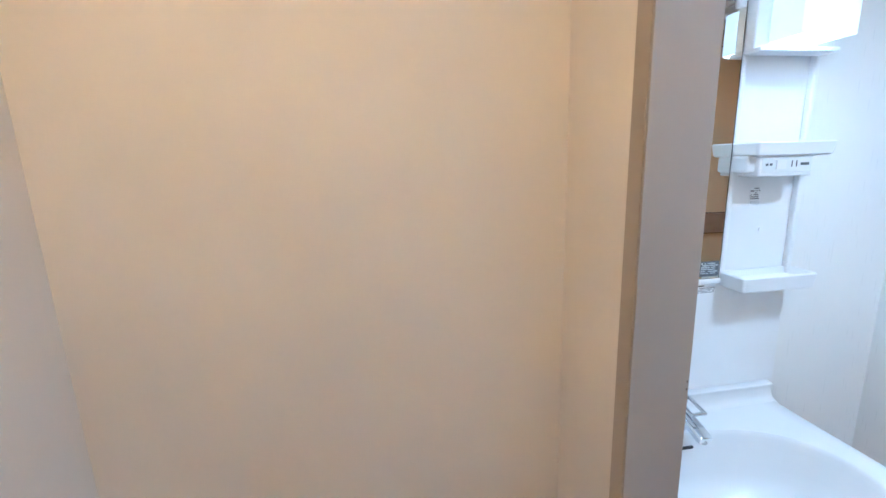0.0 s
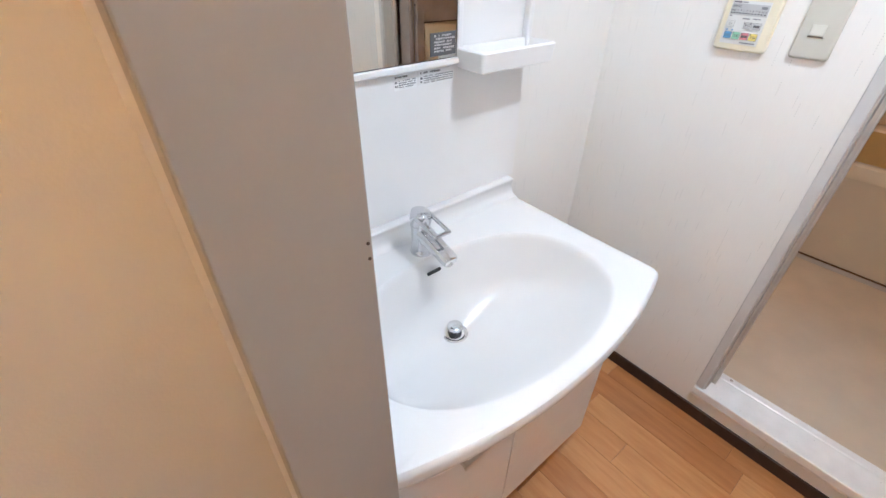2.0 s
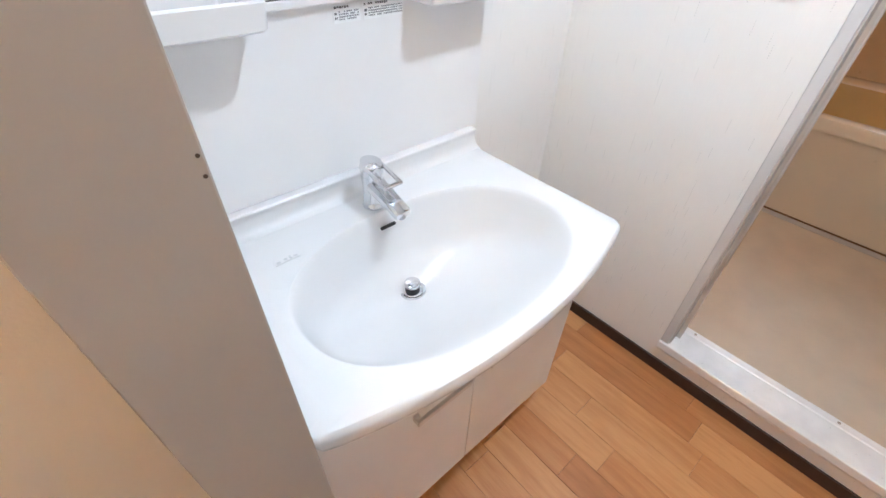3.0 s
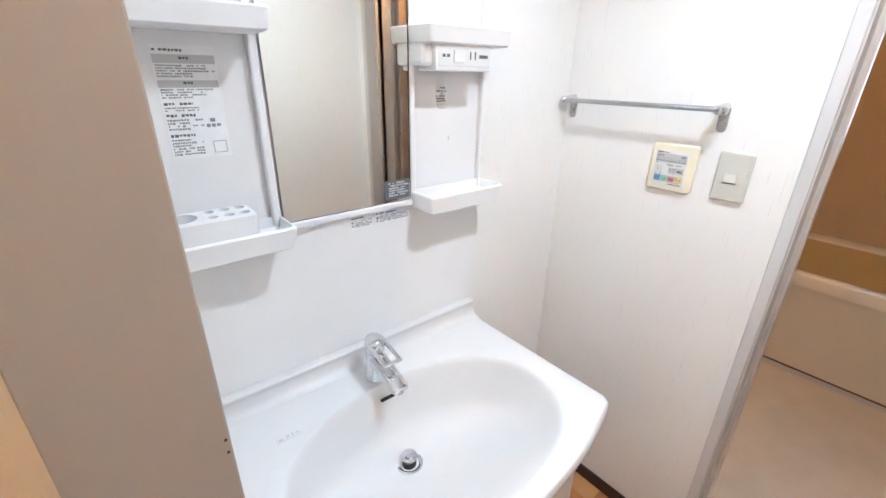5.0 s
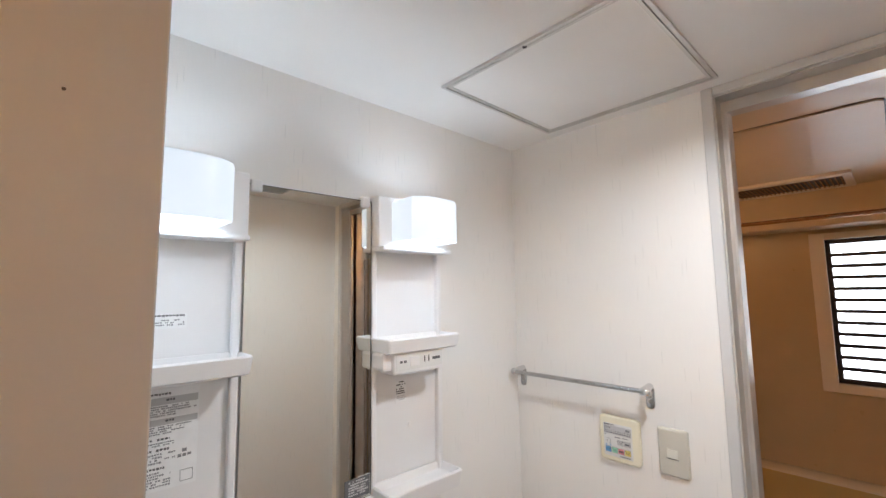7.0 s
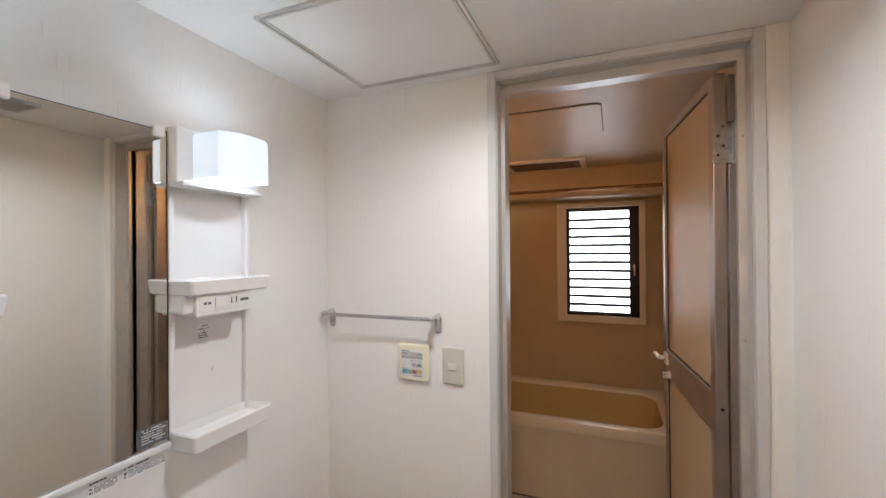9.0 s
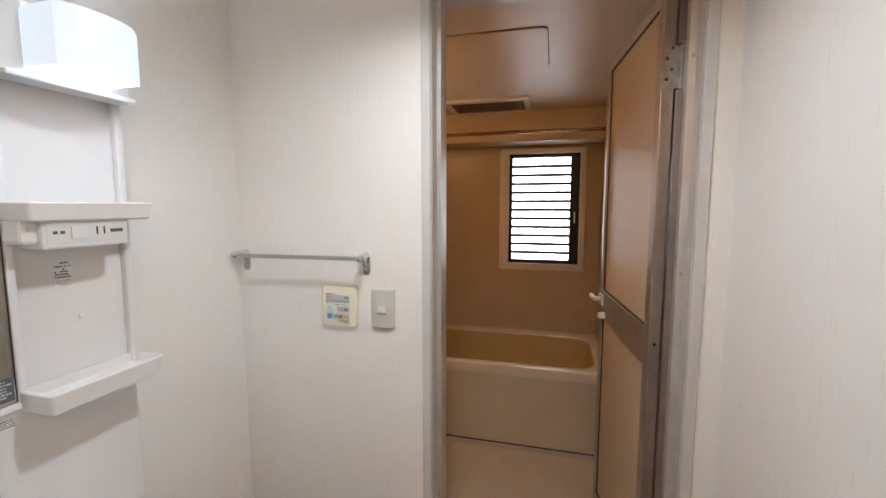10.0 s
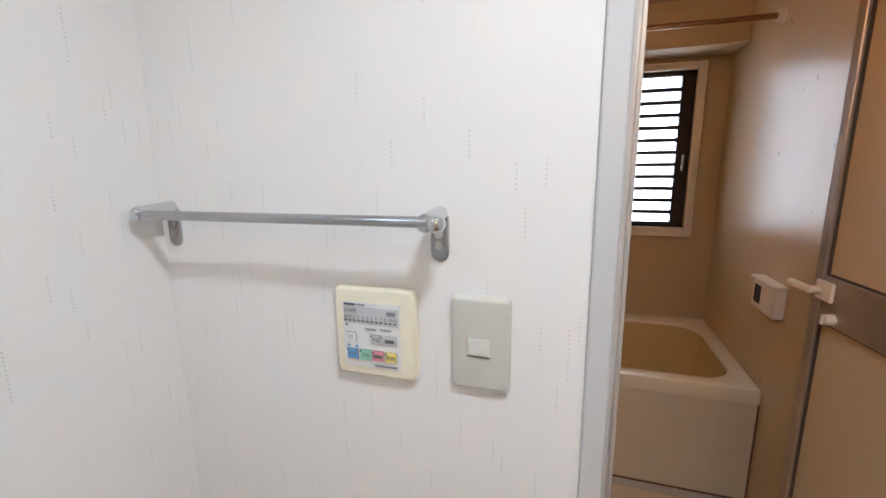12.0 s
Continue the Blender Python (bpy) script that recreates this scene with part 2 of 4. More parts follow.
def skin(loops, closed_ends=(True, True)):
    """A surface through closed loops of equal length."""
    bm = bmesh.new()
    rings = [[bm.verts.new(p) for p in loop] for loop in loops]
    n = len(rings[0])
    for a, b in zip(rings, rings[1:]):
        for i in range(n):
            bm.faces.new((a[i], a[(i + 1) % n], b[(i + 1) % n], b[i]))
    if closed_ends[0]:
        bm.faces.new(rings[0][::-1])
    if closed_ends[1]:
        bm.faces.new(rings[-1])
    return bm


def rounded(x0, x1, y0, y1, r, segs=5):
    """A rectangle with round corners, as points in the plane."""
    pts = []
    for cx, cy, a0 in ((x1 - r, y1 - r, 0), (x0 + r, y1 - r, 90), (x0 + r, y0 + r, 180), (x1 - r, y0 + r, 270)):
        for k in range(segs + 1):
            a = radians(a0 + 90 * k / segs)
            pts.append((cx + r * math.cos(a), cy + r * math.sin(a)))
    return pts


def grow(pts, d):
    cx, cy = sum(p[0] for p in pts) / len(pts), sum(p[1] for p in pts) / len(pts)
    hx, hy = max(abs(p[0] - cx) for p in pts), max(abs(p[1] - cy) for p in pts)
    return [(cx + (p[0] - cx) * (hx + d) / hx, cy + (p[1] - cy) * (hy + d) / hy) for p in pts]


def tray(x0, x1, y0, y1, z0, z1, wall=0.006, r=0.009, floor_at=None):
    """A shallow open tray with a rim, round corners and a slightly narrower foot."""
    o = rounded(x0, x1, y0, y1, r)
    f = z0 + 0.45 * (z1 - z0) if floor_at is None else floor_at
    loops = [[(x, y, z0) for x, y in grow(o, -0.010)], [(x, y, z0 + 0.004) for x, y in grow(o, -0.004)], [(x, y, z1 - 0.003) for x, y in o],
             [(x, y, z1) for x, y in grow(o, -0.0025)], [(x, y, z1) for x, y in grow(o, -wall)], [(x, y, f + 0.004) for x, y in grow(o, -wall - 0.003)],
             [(x, y, f) for x, y in grow(o, -wall - 0.008)]]
    return skin(loops)


def plate(x, y0, y1, z0, z1, depth, r=0.008, edge=0.003):
    """A thin plate with a rounded edge on a wall that faces -x, at the wall plane x."""
    o = rounded(y0, y1, z0, z1, r, 7)
    loops = [[(x, a, b) for a, b in o]]
    for k in range(6):
        t = math.pi / 2 * k / 5
        loops.append([(x - depth + edge * (1 - math.sin(t)), a, b) for a, b in grow(o, -edge * (1 - math.cos(t)))])
    return skin(loops)


def sheet_y(x0, x1, y, z0, z1, t=0.0008):
    return box(x0, x1, y - t, y, z0, z1)


def print_lines(x0, x1, y, z0, z1, rows, seed, fill=0.8):
    """Rows of small broken bars that stand for tiny print on a sheet that faces -y."""
    bm, rn = bmesh.new(), random.Random(seed)
    pitch = (z1 - z0) / rows
    for k in range(rows):
        x, zt = x0, z1 - k * pitch
        end = x1 - rn.choice((0.0, 0.0, 0.15, 0.4)) * (x1 - x0)
        while x < end:
            w = pitch * rn.uniform(0.35, 0.9)
            if rn.random() < fill:
                add_box(bm, x, min(x + w, end), y - 0.0005, y, zt - pitch * rn.uniform(0.45, 0.68), zt)
            x += w + pitch * 0.22
    return bm


def sheet_x(x, y0, y1, z0, z1, t=0.0008):
    return box(x - t, x, y0, y1, z0, z1)


# ---- the washroom's shell ----
T = 0.1
setting("wall_north", box(PART_E, E_X + T, N_Y, N_Y + T, -0.05, CEIL), PAPER, "white vinyl wallpaper wall behind the washstand", "wall")
CAS = 0.027
setting("wall_east", boxes((E_X, E_X + T, OPEN_N + CAS, N_Y, -0.05, CEIL), (E_X, E_X + T, S_Y, OPEN_S - CAS, -0.05, CEIL),
                           (E_X, E_X + T, OPEN_S - CAS, OPEN_N + CAS, -0.05, 0.118)),
        PAPER, "white vinyl wallpaper wall with the bathroom doorway", "wall")
setting("wall_south", boxes((0.05, E_X + T, S_Y - T, S_Y, -0.05, CEIL), (W_X, 0.05, S_Y - T, S_Y, 2.05, CEIL)), PAPER, "white vinyl wallpaper wall with faint upright dashes", "wall")
setting("trim", boxes((E_X - 0.006, E_X + T, OPEN_N, OPEN_N + CAS, 0.118, CEIL - 0.001),
                      (E_X - 0.006, E_X + T, OPEN_S - CAS, OPEN_S, 0.118, CEIL - 0.001),
                      (E_X - 0.005, E_X + T, OPEN_S, OPEN_N, 2.195, CEIL - 0.001), bevel=0.003),
        CASING, "pale grey painted casing round the bathroom doorway", "trim")
setting("reveal", boxes((E_X + 0.003, E_X + T, OPEN_N - 0.004, OPEN_N, 0.142, 2.195), (E_X + 0.003, E_X + T, OPEN_S, OPEN_S + 0.004, 0.142, 2.195), (E_X + 0.003, E_X + T, OPEN_S + 0.004, OPEN_N - 0.004, 2.190, 2.195)),
        REVEAL, "grey lining boards of the bathroom doorway, darkened for the shade there", "trim")
setting("partition", box(PART_W, PART_E - 0.003, PART_S + 0.034, N_Y + T, -0.05, CEIL), PAPER_HALL, "cream wallpaper partition beside the washstand", "wall")
setting("partition_jamb", box(PART_W - 0.004, PART_E, PART_S, PART_S + 0.005, -0.05, CEIL, 0.0015), JAMB, "grey-brown painted end board of the partition", "trim")
setting("partition_edge", box(PART_W - 0.004, PART_E - 0.002, PART_S + 0.005, PART_S + 0.034, -0.05, CEIL), EDGE, "tan edge strip of the partition", "trim")
for _x, _z in ((0.4065, 1.240), (0.4065, 1.228), (0.351, 1.835)):
    tagged(link("screw_hole", rod((_x, PART_S - 0.0006, _z), (_x, PART_S + 0.002, _z), 0.0012, segs=10), SKIRT), "tiny dark screw hole in the painted board", "screw hole", kind="structure")
setting("wall_recess", box(W_X - T, PART_W, RECESS_Y, RECESS_Y + T, -0.05, CEIL), PAPER_HALL, "cream wallpaper wall in warm hall light", "wall")
setting("wall_west", box(W_X - T, W_X, -1.9, RECESS_Y, -0.05, CEIL), PAPER_HALL, "cream wallpaper wall at the hall opening", "wall")
setting("hall_wall", boxes((W_X, 1.3, -2.0, -1.9, -0.05, CEIL), (1.2, 1.3, -1.9, S_Y - T, -0.05, CEIL)), PAPER_HALL, "cream wallpaper walls of the hall", "wall")
DX, DY, DH = 1.088, 0.238, 0.0600
setting("ceiling", boxes((W_X - T, DX - DH, -2.0, N_Y + T, CEIL, CEIL + 0.02), (DX + DH, E_X + T, -2.0, N_Y + T, CEIL, CEIL + 0.02), (DX - DH, DX + DH, -2.0, DY - DH, CEIL, CEIL + 0.02), (DX - DH, DX + DH, DY + DH, N_Y + T, CEIL, CEIL + 0.02)), CEILING, "plain white papered ceiling", "ceiling")
setting("baseboard", boxes((E_X - 0.009, E_X, S_Y, N_Y, 0.0, 0.052), (PART_E, E_X - 0.009, N_Y - 0.009, N_Y, 0.0, 0.052),
                           (0.05, E_X - 0.009, S_Y, S_Y + 0.009, 0.0, 0.052), (PART_W - 0.009, PART_W, PART_S, RECESS_Y - 0.009, 0.0, 0.052),
                           (W_X, PART_W, RECESS_Y - 0.009, RECESS_Y, 0.0, 0.052), bevel=0.0015),
        SKIRT, "dark brown skirting board along the walls", "baseboard")

# bathroom door frame in the wall
frame_door = thing("door_frame", (1.73, 0.03, 0.1), "grey aluminium bathroom door frame", "door frame")
part("jamb", boxes((1.648, 1.664, 0.367, 0.3835, 0.13, 2.190), (1.664, 1.763, 0.380, 0.3835, 0.13, 2.190), (1.700, 1.763, 0.384, 0.409, 0.13, 2.205)), ALU, frame_door)
part("jamb", boxes((1.648, 1.664, -0.3055, -0.283, 0.13, 2.190), (1.664, 1.763, -0.3055, -0.302, 0.13, 2.190), (1.700, 1.763, -0.330, -0.306, 0.13, 2.205)), ALU, frame_door)
part("head", boxes((1.648, 1.664, -0.283, 0.367, 2.160, 2.1895), (1.664, 1.763, -0.302, 0.380, 2.184, 2.1895)), ALU, frame_door)
part("edge_bead", box(1.6465, 1.650, 0.3665, 0.372, 0.146, 2.160, 0.001), HATCH_ALU, frame_door, "polished bead along the jamb")
part("gasket", box(1.664, 1.670, 0.370, 0.378, 0.146, 2.16), GASKET, frame_door, "thin black rubber seal")
part("gasket", box(1.664, 1.670, -0.296, -0.288, 0.146, 2.16), GASKET, frame_door, "thin black rubber seal")
part("gasket", box(1.664, 1.670, -0.283, 0.361, 2.164, 2.172), GASKET, frame_door, "thin black rubber seal")
# added strips fill the dark hinge gap; bronze stands for the warm-lit surface behind
for z0, z1 in ((0.146, 1.893), (2.022, 2.160)):
    part("gap_filler", box(1.752, 1.766, -0.302, -0.2845, z0, z1, 0.001), ALU_LEAF, frame_door, "added bronze strip that fills the gap beside the hinges")
for z in (0.75, 1.39, 1.95):
    part("screw", rod((1.6455, -0.294, z), (1.649, -0.294, z), 0.0045, segs=10), HINGE, frame_door)
sill = part("sill", skin([[(x, y, z) for x, z in ((1.583, 0.116), (1.583, 0.143), (1.586, 0.146), (1.690, 0.146), (1.692, 0.140), (1.700, 0.138), (1.704, 0.141), (1.728, 0.141), (1.734, 0.137), (1.738, 0.10), (1.738, 0.09), (1.60, 0.09))] for y in (OPEN_S - CAS, OPEN_N + CAS)]), SILL, frame_door, "white aluminium door sill with a raised rail")
for y in (0.338, -0.10):
    part("sill_screw", rod((1.716, y, 0.141), (1.716, y, 0.1428), 0.005, segs=10), HINGE, sill)

# ceiling inspection hatch
hatch = thing("ceiling_hatch", (1.295, 0.6, CEIL), "white papered inspection hatch with a slim aluminium frame", "hatch")
hx0, hx1, hy0, hy1 = 1.055, 1.537, 0.355, 0.847
part("panel", box(hx0 + 0.02, hx1 - 0.02, hy0 + 0.02, hy1 - 0.02, CEIL - 0.004, CEIL), CEILING, hatch)
for r in ((hx0, hx1, hy0, hy0 + 0.008), (hx0, hx1, hy1 - 0.008, hy1), (hx0, hx0 + 0.008, hy0 + 0.008, hy1 - 0.008), (hx1 - 0.008, hx1, hy0 + 0.008, hy1 - 0.008)):
    part("outer_frame", box(*r, CEIL - 0.007, CEIL), HATCH_ALU, hatch)
for r in ((hx0 + 0.012, hx1 - 0.012, hy0 + 0.012, hy0 + 0.019), (hx0 + 0.012, hx1 - 0.012, hy1 - 0.019, hy1 - 0.012),
          (hx0 + 0.012, hx0 + 0.019, hy0 + 0.019, hy1 - 0.019), (hx1 - 0.019, hx1 - 0.012, hy0 + 0.019, hy1 - 0.019)):
    part("inner_frame", box(*r, CEIL - 0.006, CEIL), HATCH_ALU, hatch)
part("latch", rod((hx0 + 0.010, 0.595, CEIL - 0.007), (hx0 + 0.010, 0.595, CEIL), 0.005, segs=12), BLACK, hatch)

# downlight
down = thing("downlight", (DX, DY, CEIL), "small round recessed ceiling downlight, lit", "ceiling light")
part("trim_ring", skin([[(DX + r * math.cos(a * math.pi / 20), DY + r * math.sin(a * math.pi / 20), z) for a in range(40)]
                        for r, z in ((0.073, CEIL), (0.073, CEIL - 0.003), (0.068, CEIL - 0.005), (0.060, CEIL - 0.004), (0.0585, CEIL), (0.0585, CEIL + 0.02))], (False, False)), PLASTIC, down, smooth=True)
part("lens", rod((DX, DY, CEIL + 0.003), (DX, DY, CEIL + 0.008), 0.0582, segs=40), LAMP_DOWN, down, "glowing lens")
bulb = new("downlight_bulb", bpy.data.lights.new("downlight_bulb", "AREA"))
bulb.data.shape, bulb.data.size, bulb.data.energy, bulb.data.color = "DISK", 0.112, DOWN_WATTS, (1.0, 0.965, 0.92)
bulb.data.spread = radians(156)
bulb.matrix_world = pose(DX, DY, CEIL + 0.001)
part("housing", box(DX - DH, DX + DH, DY - DH, DY + DH, CEIL + 0.021, CEIL + 0.034), PLASTIC, down)

# ceiling vent seen in the mirror
cv = thing("ceiling_vent", (1.12, -0.14, CEIL), "small grey louvred ceiling vent", "vent")
part("frame", boxes((1.045, 1.055, -0.22, -0.06, CEIL - 0.012, CEIL), (1.19, 1.20, -0.22, -0.06, CEIL - 0.012, CEIL),
                    (1.055, 1.19, -0.22, -0.21, CEIL - 0.012, CEIL), (1.055, 1.19, -0.07, -0.06, CEIL - 0.012, CEIL)), PANEL_GREY, cv)
for k in range(9):
    part("slat", box(1.055, 1.19, -0.207 + k * 0.0155, -0.200 + k * 0.0155, CEIL - 0.010, CEIL - 0.003), REVEAL, cv)

# hall lamp
HX, HY = -0.24, -0.22
hl = thing("hall_lamp", (HX, HY, CEIL), "warm glowing globe lamp on the hall ceiling", "ceiling light")
part("base", rod((HX, HY, CEIL - 0.02), (HX, HY, CEIL), 0.05), PLASTIC, hl)
part("globe", ball((HX, HY, CEIL - 0.065), 0.05), LAMP_HALL, hl, smooth=True)

# ---- bathroom shell ----
WX0, WX1, WZ0, WZ1 = -0.150, 0.380, 1.123, 1.971
setting("bath_wall", boxes((1.700, 1.757, 0.412, B_N, 0.0, B_CEIL), (1.700, 1.757, B_S - 0.05, -0.332, 0.0, B_CEIL), (1.700, 1.757, -0.332, 0.412, 2.207, B_CEIL),
                           (1.757, B_E + 0.12, B_N, B_N + 0.05, 0.0, B_CEIL), (1.757, B_E + 0.12, B_S - 0.05, B_S, 0.0, B_CEIL),
                           (B_E, B_E + 0.12, B_S, WX0, 0.0, B_CEIL), (B_E, B_E + 0.12, WX1, B_N, 0.0, B_CEIL),
                           (B_E, B_E + 0.12, WX0, WX1, 0.0, WZ0), (B_E, B_E + 0.12, WX0, WX1, WZ1, B_CEIL)),
        BATH_WALL, "cream bathroom wall panels in warm light", "wall")
setting("bath_soffit", box(3.553, B_E, B_S, B_N, 2.035, B_CEIL, 0.006), BATH_CEIL, "cream boxed-in beam over the tub", "soffit")
setting("bath_ceiling", box(1.700, B_E, B_S - 0.05, B_N + 0.05, B_CEIL, B_CEIL + 0.03), BATH_CEIL, "glossy cream bathroom ceiling", "ceiling")
setting("bath_floor", box(1.740, B_E, B_S, B_N, 0.03, B_FLOOR), BATH_FLOOR, "beige moulded bathroom floor", "floor")

bh = thing("bath_ceiling_hatch", (2.37, 0.4, B_CEIL), "cream ceiling hatch with rounded corners in the bathroom", "hatch")
o = rounded(2.129, 2.60, 0.078, 1.02, 0.03)
part("panel", skin([[(x, y, B_CEIL) for x, y in o], [(x, y, B_CEIL - 0.005) for x, y in o], [(x, y, B_CEIL - 0.006) for x, y in grow(o, -0.002)]]), BATH_CEIL, bh)
part("joint", skin([[(x, y, B_CEIL - 0.0008) for x, y in grow(o, 0.004)], [(x, y, B_CEIL) for x, y in grow(o, 0.004)]]), SKIRT, bh, "dark joint line")

fan = thing("bath_fan", (3.34, 0.47, B_CEIL), "cream ceiling fan with a dark slatted grille", "ventilation fan")
part("cover", boxes((3.14, 3.53, 0.205, 0.240, 2.236, B_CEIL), (3.14, 3.53, 0.725, 0.755, 2.236, B_CEIL), (3.14, 3.20, 0.240, 0.725, 2.236, B_CEIL), (3.49, 3.53, 0.240, 0.725, 2.236, B_CEIL)), FRAME_CREAM, fan)
part("backing", box(3.20, 3.49, 0.240, 0.725, 2.2455, 2.2495), BLACK, fan)
for k in range(24):
    y = 0.246 + k * 0.020
    part("slat", box(3.20, 3.49, y, y + 0.006, 2.238, 2.244), ROD, fan)

# window with louvres
win = thing("window_louvre", (B_E, 0.115, WZ0), "dark bronze louvre window with frosted glass slats", "window")
fr0, fr1, fz0, fz1 = -0.193, 0.450, 1.072, 2.010
part("casing", boxes((B_E - 0.022, B_E, fr0, WX0, fz0, fz1), (B_E - 0.022, B_E, WX1, fr1, fz0, fz1), (B_E - 0.022, B_E, WX0, WX1, fz0, WZ0), (B_E - 0.022, B_E, WX0, WX1, WZ1, fz1), bevel=0.003), FRAME_CREAM, win, "cream window casing")
sash = part("sash", boxes((B_E + 0.012, B_E + 0.07, WX0, WX0 + 0.030, WZ0, WZ1), (B_E + 0.012, B_E + 0.07, WX1 - 0.022, WX1, WZ0, WZ1), (B_E + 0.012, B_E + 0.07, WX0, WX1, WZ0, WZ0 + 0.020), (B_E + 0.012, B_E + 0.07, WX0, WX1, WZ1 - 0.026, WZ1)), BRONZE, win, "dark bronze sash")
part("operator_bar", box(B_E + 0.008, B_E + 0.05, WX0 + 0.030, WX0 + 0.068, WZ0 + 0.02, WZ1 - 0.02), BRONZE, win)
NSL = 12
step = (WZ1 - WZ0 - 0.046) / NSL
for k in range(NSL):
    z = WZ0 + 0.020 + k * step
    bm = bmesh.new()
    vs = [bm.verts.new(p) for p in ((B_E + 0.030, WX0 + 0.068, z), (B_E + 0.030, WX1 - 0.022, z), (B_E + 0.052, WX1 - 0.022, z + step * 0.98), (B_E + 0.052, WX0 + 0.068, z + step * 0.98))]
    vb = [bm.verts.new(v.co + Vector((0.004, 0, 0))) for v in vs]
    for q in ((0, 1, 2, 3),):
        bm.faces.new([vs[i] for i in q])
        bm.faces.new([vb[i] for i in q[::-1]])
    for i in range(4):
        bm.faces.new((vs[i], vb[i], vb[(i + 1) % 4], vs[(i + 1) % 4]))
    pane = part("pane", bm, LOUVRE, win)
    pane.visible_shadow = False
    part("slat_holder", box(B_E + 0.010, B_E + 0.030, WX0 + 0.066, WX1 - 0.020, z - 0.012, z + 0.009), BRONZE, win)
    part("clip", box(B_E + 0.012, B_E + 0.03, WX0 + 0.055, WX0 + 0.075, z - 0.008, z + 0.004), BRONZE, win)
part("crank", box(B_E - 0.012, B_E + 0.012, -0.123, -0.108, 1.44, 1.53, 0.004), STEEL, win, "pale metal lever")
tagged(link("backdrop", box(B_E + 0.80, B_E + 0.82, -4.0, 4.0, -3.0, 6.0), DAYLIGHT), "bright white daylight outside the louvre window", "backdrop", kind="structure")

# bathtub
tub = thing("bathtub", (3.35, 0.4, B_FLOOR), "cream acrylic bathtub with a flat front apron", "bathtub")
TX0, TX1, TY0, TY1, TZ = 2.925, B_E, B_S, B_N, 0.597
outer = rounded(TX0, TX1, TY0, TY1, 0.012)
inner = rounded(3.005, 3.640, -0.235, B_N - 0.08, 0.13)
part("rim", skin([[(x, y, TZ - 0.062) for x, y in outer], [(x, y, TZ - 0.012) for x, y in outer], [(x, y, TZ - 0.003) for x, y in grow(outer, -0.004)], [(x, y, TZ) for x, y in grow(outer, -0.014)],
                  [(x, y, TZ - 0.001) for x, y in grow(inner, 0.014)], [(x, y, TZ - 0.006) for x, y in grow(inner, 0.004)], [(x, y, TZ - 0.016) for x, y in inner]], (False, False)), TUB_LIT_RIM, tub, "pale cream tub rim, its brighter light in the colour", smooth=True)
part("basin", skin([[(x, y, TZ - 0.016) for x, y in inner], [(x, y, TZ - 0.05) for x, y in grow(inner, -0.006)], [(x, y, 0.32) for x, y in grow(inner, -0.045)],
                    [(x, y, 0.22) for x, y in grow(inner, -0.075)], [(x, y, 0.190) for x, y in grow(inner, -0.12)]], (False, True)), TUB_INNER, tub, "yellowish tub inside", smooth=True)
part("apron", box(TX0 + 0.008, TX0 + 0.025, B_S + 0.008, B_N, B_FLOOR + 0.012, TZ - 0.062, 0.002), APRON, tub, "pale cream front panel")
part("apron_seal", box(TX0 + 0.012, TX0 + 0.03, B_S, B_S + 0.008, B_FLOOR + 0.012, TZ - 0.062), SEAL, tub, "dark side joint")
part("apron_rail", box(TX0 + 0.007, TX0 + 0.02, B_S, B_N, B_FLOOR + 0.002, B_FLOOR + 0.012), SEAL, tub, "brown sealing line at the floor")
part("floor_strip", box(TX0 - 0.036, TX0 + 0.02, B_S, B_N, B_FLOOR, B_FLOOR + 0.003), REVEAL, tub, "taupe strip along the apron")

# drying rod
dr = thing("drying_rod", (3.2, 0.4, 2.03), "copper-brown drying rod above the tub", "rod")
part("pole", rod((3.2, B_S + 0.02, 2.042), (3.2, B_N, 2.042), 0.011), ROD, dr, smooth=True)
part("bracket", rod((3.2, B_S, 2.042), (3.2, B_S + 0.025, 2.042), 0.028, 0.022), FRAME_CREAM, dr, "cream end bracket", smooth=True)

# bath remote on the south wall
br = thing("bath_remote", (3.0, B_S, 0.96), "cream bath heater remote with a black display", "remote panel")
part("body", box(2.850, 3.050, B_S, B_S + 0.040, 0.915, 1.035, 0.008, 3), FRAME_CREAM, br)
part("lid", box(2.846, 3.054, B_S, B_S + 0.050, 1.028, 1.040, 0.003), FRAME_CREAM, br)
part("display", box(2.965, 3.022, B_S + 0.040, B_S + 0.0415, 0.940, 1.010), BLACK, br, "black display")

# bath wall lamp
bl = thing("bath_lamp", (2.42, B_N, 2.06), "warm glowing globe lamp on the bathroom wall", "wall lamp")
part("base", rod((2.42, B_N - 0.03, 2.09), (2.42, B_N, 2.09), 0.06), PLASTIC, bl)
part("globe", ball((2.42, B_N - 0.12, 2.09), 0.065), LAMP_BATH, bl, smooth=True)

# bathroom door leaf, hinged at its west end and swung into the bathroom
leaf = thing("bathroom_door", (1.765, -0.29, 0.13), "open beige bathroom door with aluminium frame and resin panels", "door")
LM = Matrix.Translation((1.768, -0.265, 0)) @ Matrix.Rotation(radians(6.2), 4, "Z")


def leaf_part(name, bm, material, parent=leaf, label="", smooth=False):
    bmesh.ops.transform(bm, matrix=LM, verts=bm.verts[:])
    return part(name, bm, material, parent, label, smooth)


LW, LZ0, LZ1 = 0.66, 0.135, 2.174
leaf_part("hinge_stile", box(0, 0.045, -0.018, 0.018, LZ0, LZ1, 0.003), ALU_LEAF)
leaf_part("lock_stile", box(LW - 0.030, LW, -0.018, 0.018, LZ0, LZ1, 0.003), ALU_LEAF, label="dull aluminium lock stile")
